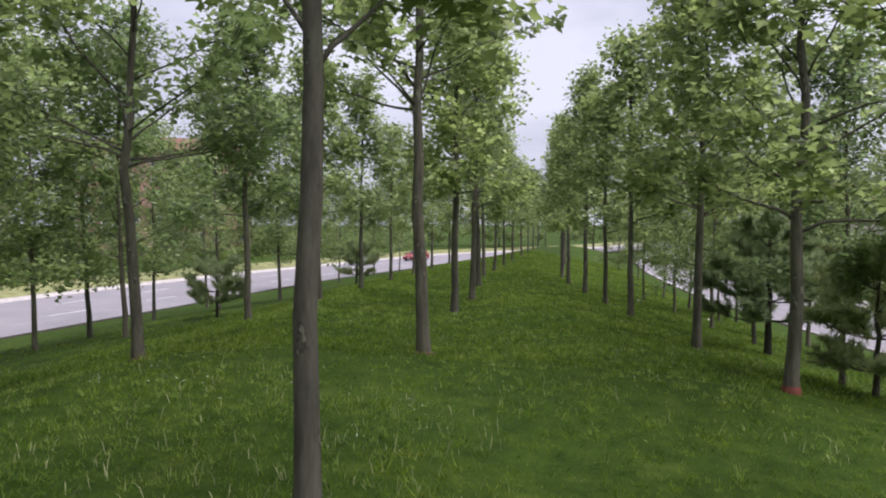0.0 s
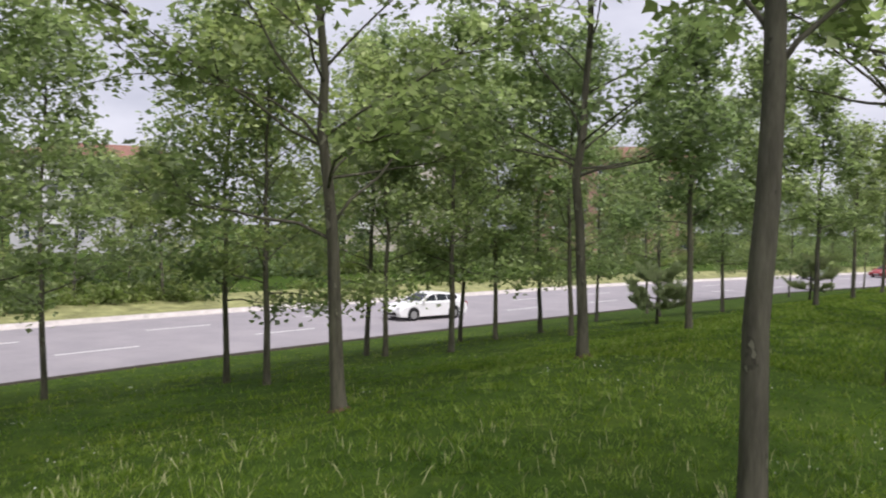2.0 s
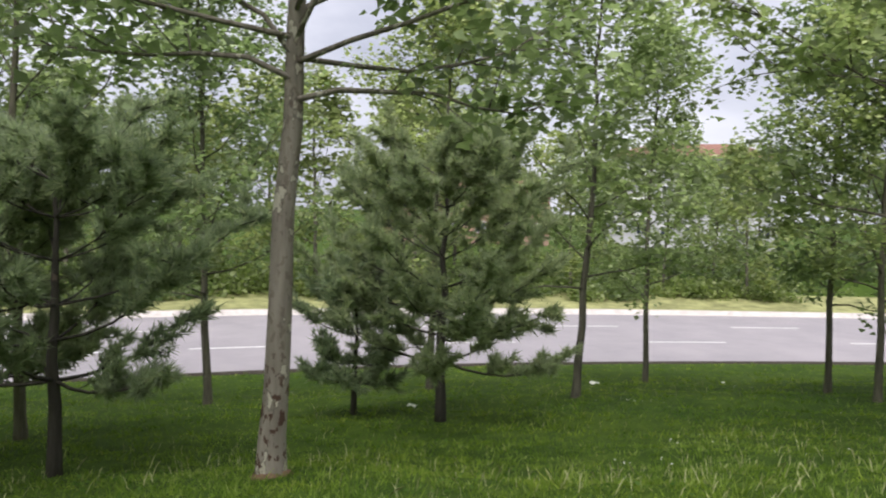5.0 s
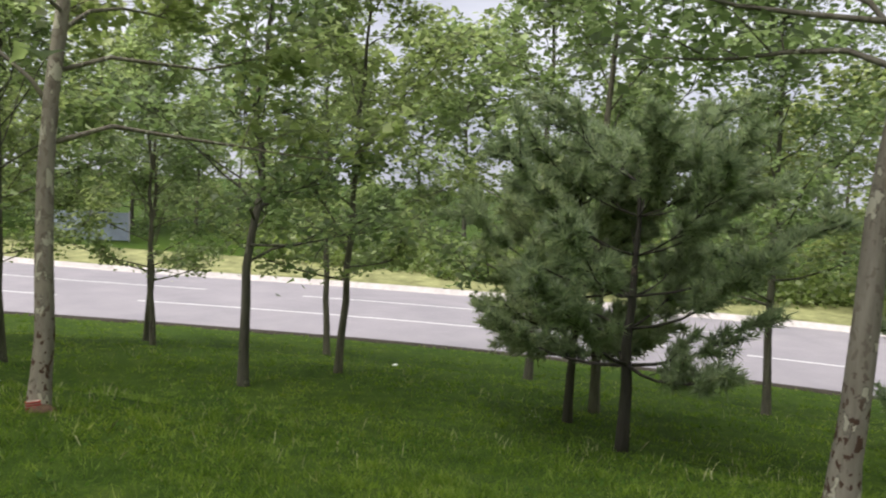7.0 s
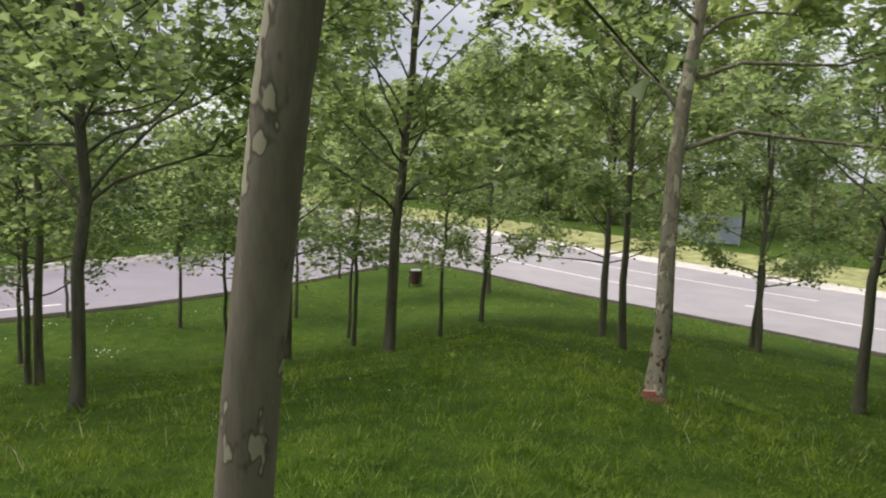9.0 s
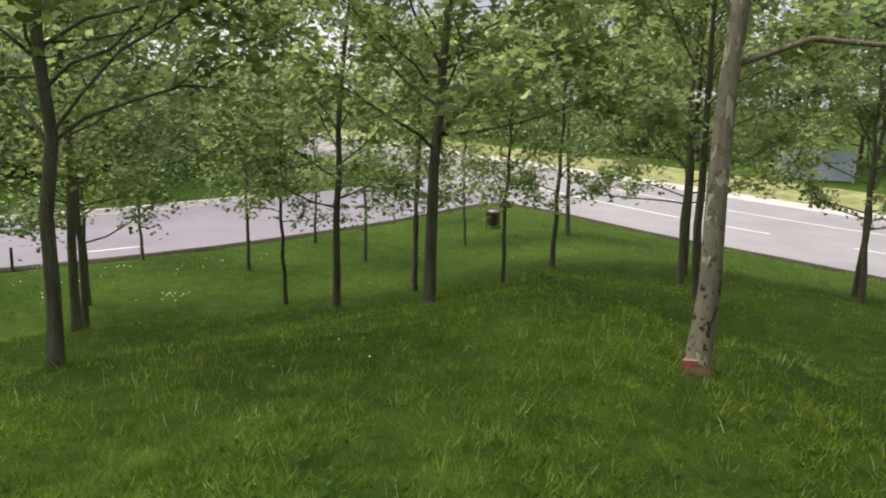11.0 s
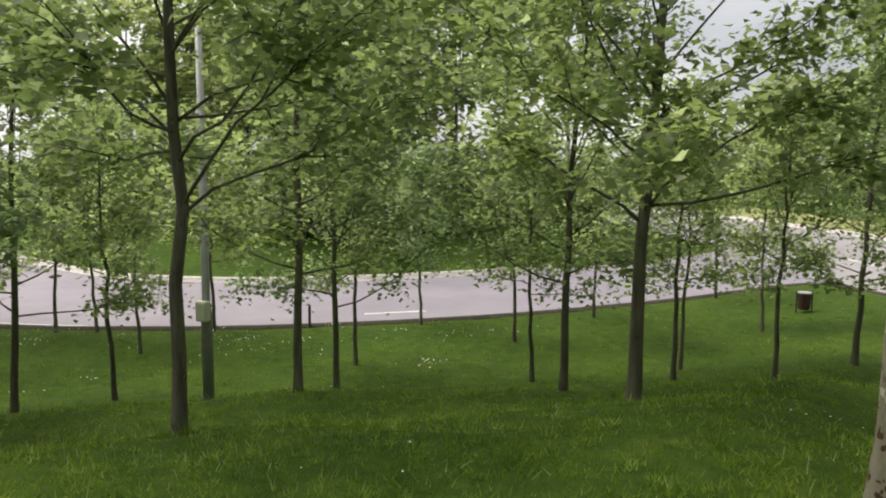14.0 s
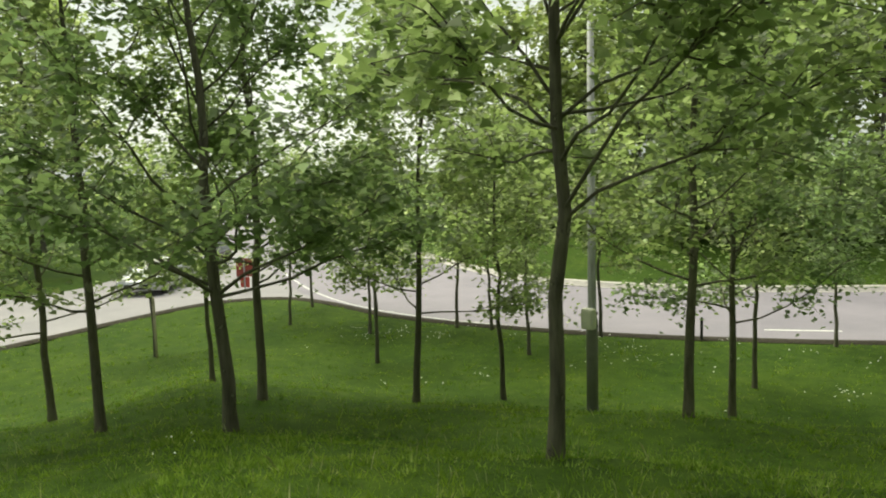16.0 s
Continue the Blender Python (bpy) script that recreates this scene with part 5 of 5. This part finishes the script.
house(-62, 122, 25, 26, 12, 5, M_WALL_BRICK, "terracotta apartment block with tiled roof behind the trees")
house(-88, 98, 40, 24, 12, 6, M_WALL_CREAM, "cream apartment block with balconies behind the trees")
house(-112, 58, 62, 24, 12, 4, M_WALL_GREY, "grey-white apartment block with balconies behind the trees")
house(-108, 22, 78, 22, 12, 2, M_WALL_BRICK, "low terracotta apartment block behind the roadside trees")
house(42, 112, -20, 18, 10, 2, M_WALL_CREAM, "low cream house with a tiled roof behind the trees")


# ribbed panels added as a stand-in for an unidentified blue-grey shape
def panel_fence():
    top = new("panel_fence")
    top.matrix_basis = pose(-28.2, -39.5, -2.42, 0, 0, -37)
    sheet = rib = post = None
    for i in range(2):
        if sheet is None:
            bm = bmesh.new()
            box(bm, (0.04, -0.03, 0.1), (1.96, 0.03, 1.7), 0.01)
            panel = part("panel", bm, M_BLUE, top)
            bm = bmesh.new()
            box(bm, (0.0, -0.06, 0.15), (0.12, -0.03, 1.65))
            first = part("rib", bm, M_BLUE, panel)
            bm = bmesh.new()
            box(bm, (-0.04, -0.05, -0.3), (0.04, 0.05, 1.8))
            pole = part("post", bm, M_STEEL, top)
            sheet, rib, post = panel.data, first.data, pole.data
        else:
            panel, pole = new("panel", sheet), new("post", post)
            panel.parent = pole.parent = top
        panel.location.x = pole.location.x = i * 2.0 - 2
        for j in range(6):
            if i == 0 and j == 0:
                ob = first
            else:
                ob = new("rib", rib)
                ob.parent = panel
            ob.location.x = 0.2 + j * 0.3
    tagged(top, "blue-grey ribbed panels standing in for an unidentified shape beyond the wide road", "fence")


panel_fence()


# ---------------------------------------------------------------- turf: blades, stalks, weeds, flowers
def turf():
    rng = np.random.default_rng(3)
    # half of the blades stand in tufts, half between them
    m = 22000
    d = 1.7 * (26 / 1.7) ** rng.uniform(0, 1, m) ** 0.9
    a = rng.uniform(0, 2 * np.pi, m)
    cx, cy = -0.8 + d * np.cos(a), -1.2 + d * np.sin(a)
    tall = rng.gamma(3.0, 0.33, m)
    per = 9
    r = np.abs(rng.normal(0, 0.035, (m, per))) * (0.7 + 0.09 * d[:, None])
    q = rng.uniform(0, 2 * np.pi, (m, per))
    x, y = (cx[:, None] + r * np.cos(q)).ravel(), (cy[:, None] + r * np.sin(q)).ravel()
    d, h = np.repeat(d, per), np.repeat(tall, per) * rng.uniform(0.018, 0.06, m * per)
    lean = np.stack([np.cos(q).ravel(), np.sin(q).ravel()], 1) * rng.uniform(0.2, 1.3, (m * per, 1)) * h[:, None]
    n = 230000
    d1 = 1.7 * (30 / 1.7) ** rng.uniform(0, 1, n) ** 0.85
    a = rng.uniform(0, 2 * np.pi, n)
    x, y = np.r_[x, -0.8 + d1 * np.cos(a)], np.r_[y, -1.2 + d1 * np.sin(a)]
    h1 = rng.uniform(0.015, 0.042, n)
    d, h, lean = np.r_[d, d1], np.r_[h, h1], np.r_[lean, rng.normal(0, 0.9, (n, 2)) * h1[:, None]]
    # coarser blades further along the ridge
    n = 110000
    y2 = 10 + 62 * rng.uniform(0, 1, n) ** 1.7
    x2, h2 = rng.uniform(-9, 7, n), rng.uniform(0.03, 0.075, n)
    x, y, d, h = np.r_[x, x2], np.r_[y, y2], np.r_[d, y2 * 1.25], np.r_[h, h2]
    lean = np.r_[lean, rng.normal(0, 0.7, (n, 2)) * h2[:, None]]
    keep = outline_distance(x, y) > 0.05
    x, y, d, h, lean = x[keep], y[keep], d[keep], h[keep], lean[keep]
    w = 0.0028 + 0.0006 * d
    t = rng.uniform(0, np.pi, len(x))
    c = np.stack([x, y, height(x, y) - 0.01], 1)
    s = np.stack([np.cos(t), np.sin(t), np.zeros(len(x))], 1) * w[:, None]
    tip = c + np.stack([lean[:, 0], lean[:, 1], h + 0.01], 1)
    verts = np.stack([c - s, c + s, tip], 1).reshape(-1, 3)
    me = mesh_from_arrays("grass_blades", verts, np.arange(len(verts)).reshape(-1, 3))
    ob = part_mesh("grass_blades", me, M_BLADE)
    tagged(ob, "short rough green grass blades covering the mound", "grass", kind="stuff")
    # pale seed stalks
    m = 6000
    d = 2.4 * (17 / 2.4) ** rng.uniform(0, 1, m)
    a = rng.uniform(0, 2 * np.pi, m)
    x, y = -0.8 + d * np.cos(a), 1.5 + d * np.sin(a)
    ok = (outline_distance(x, y) > 3) & (np.hypot(x + 0.5, y + 1.0) > 4.2) & (np.sin(x * 1.1 + 0.6) * np.sin(y * 0.8) > -0.2)
    x, y = x[ok], y[ok]
    h = rng.uniform(0.05, 0.14, len(x))
    bend = rng.normal(0, 0.35, (len(x), 2)) * h[:, None]
    c = np.stack([x, y, height(x, y)], 1)
    t = rng.uniform(0, np.pi, len(x))
    s = np.stack([np.cos(t), np.sin(t), np.zeros(len(x))], 1)
    tip = c + np.stack([bend[:, 0], bend[:, 1], h], 1)
    mid = c * 0.3 + tip * 0.7 - np.stack([bend[:, 0] * 0.2, bend[:, 1] * 0.2, 0 * h], 1)
    verts = np.stack([c - s * 0.002, c + s * 0.002, mid + s * 0.0032, tip, mid - s * 0.0032], 1).reshape(-1, 3)
    ob = part_mesh("seed_stalks", mesh_from_arrays("seed_stalks", verts, np.arange(len(verts)).reshape(-1, 5)), M_STALK)
    tagged(ob, "pale dry seed stalks standing in the grass", "grass", kind="stuff")
    # coarse tufts of longer grass along the ridge and the crest of the mound
    m = 7000
    x, y = rng.uniform(-8, 5.5, m), np.where(rng.uniform(0, 1, m) < 0.75, rng.uniform(2.5, 24, m), rng.uniform(-9, 2.5, m))
    d = np.hypot(x + 1.0, y + 1.0)
    ok = (outline_distance(x, y) > 6) & (d > 2.6) & (rng.uniform(-0.9, 0.9, m) + np.sin(x * 0.9 + 1.0) * np.sin(y * 0.7 + 0.4) + 0.5 * np.sin(x * 2.3 + y * 1.7) > 0)
    x, y, d = x[ok], y[ok], d[ok]
    per = 14
    r = np.abs(rng.normal(0, 0.045, (len(x), per)))
    a = rng.uniform(0, 2 * np.pi, (len(x), per))
    bx, by = (x[:, None] + r * np.cos(a)).ravel(), (y[:, None] + r * np.sin(a)).ravel()
    h = (rng.uniform(0.035, 0.085, (len(x), 1)) * rng.uniform(0.5, 1.2, (len(x), per))).ravel()
    w = np.repeat(0.0025 + 0.0004 * d, per)
    a = a.ravel() + rng.normal(0, 0.6, len(bx))
    c = np.stack([bx, by, height(bx, by) - 0.01], 1)
    side = np.stack([-np.sin(a), np.cos(a), 0 * a], 1) * w[:, None]
    out = rng.uniform(0.3, 1.1, len(bx)) * h
    tip = c + np.stack([np.cos(a) * out, np.sin(a) * out, h], 1)
    verts = np.stack([c - side, c + side, tip], 1).reshape(-1, 3)
    ob = part_mesh("grass_tufts", mesh_from_arrays("grass_tufts", verts, np.arange(len(verts)).reshape(-1, 3)), M_TUFT)
    tagged(ob, "coarse pale green grass tufts along the ridge", "grass", kind="stuff")
    # low broad-leaved weeds in patches
    m = 9000
    centre = rng.uniform(-1, 1, (170, 2)) * np.array([13, 12]) + np.array([-1, -1])
    i = rng.integers(0, len(centre), m)
    xy = centre[i] + rng.normal(0, 0.28, (m, 2))
    ok = outline_distance(xy[:, 0], xy[:, 1]) > 1
    xy = xy[ok]
    spots = np.c_[xy, height(xy[:, 0], xy[:, 1]) + rng.uniform(0.02, 0.055, len(xy))]
    ob = part_mesh("clover_patches", leaf_mesh("clover_patches", rng, spots, 0.034, 0.0, True), M_WEED)
    tagged(ob, "patches of low broad-leaved clover in the turf", "clover", kind="stuff")
    # white flowers: sparse on the mound, dense drifts on the low lawn
    drifts = [(7.4, -19.3, 2.6, 0.5, 90), (11.8, -17.2, 2.0, 0.5, 60), (3.6, -21.2, 2.2, 0.4, 35), (9.0, -15.0, 2.6, 1.2, 25), (0.0, -22.2, 3.2, 0.7, 20), (-1.0, 7.0, 5.0, 5.0, 220), (-4.0, -5.0, 8.0, 5.0, 50), (-10.0, 6.0, 4.0, 8.0, 60)]
    pts = []
    for cx, cy, sx, sy, k in drifts:
        hearts = np.c_[rng.normal(cx, sx, 4 + k // 8), rng.normal(cy, sy, 4 + k // 8)]
        pick = rng.integers(0, len(hearts), k)
        pts.append(hearts[pick] + rng.normal(0, 0.22, (k, 2)) * rng.uniform(0.2, 2.0, (k, 1)))
    xy = np.concatenate(pts)
    xy = xy[(outline_distance(xy[:, 0], xy[:, 1]) > 0.4) & (np.hypot(xy[:, 0] + 1.0, xy[:, 1] + 1.2) > 4.5)]
    z = height(xy[:, 0], xy[:, 1]) + rng.uniform(0.06, 0.12, len(xy))
    r = rng.uniform(0.004, 0.009, len(xy)) * (1 + (xy[:, 1] < -11) * 1.6)
    k = 6
    an = np.arange(k) * 2 * np.pi / k
    ringv = np.stack([xy[:, None, 0] + r[:, None] * np.cos(an), xy[:, None, 1] + r[:, None] * np.sin(an), np.repeat(z[:, None], k, 1)], -1)
    topv = np.stack([xy[:, 0], xy[:, 1], z + r * 0.8], 1)[:, None]
    verts = np.concatenate([ringv, topv], 1).reshape(-1, 3)
    faces = (np.arange(len(xy))[:, None, None] * (k + 1) + np.array([(j, (j + 1) % k, k) for j in range(k)])[None]).reshape(-1, 3)
    ob = part_mesh("white_flowers", mesh_from_arrays("white_flowers", verts, faces), M_FLOWER)
    tagged(ob, "small white clover and daisy flowers in the grass", "flowers", kind="stuff")


M_TUFT = leaf_material("tuft_blade", (0.15, 0.22, 0.042), (0.235, 0.31, 0.085), (0.42, 0.44, 0.23), 0.45, 0.7, 0.15)
M_STALK = plain_material("dry_stalk", (0.44, 0.45, 0.24), 0.9, 0.1, 0, 0.3, 3)
M_WEED = leaf_material("clover_leaf", (0.055, 0.105, 0.022), (0.085, 0.145, 0.032), (0.12, 0.19, 0.05), 0.45, 0.7, 0.12)
turf()
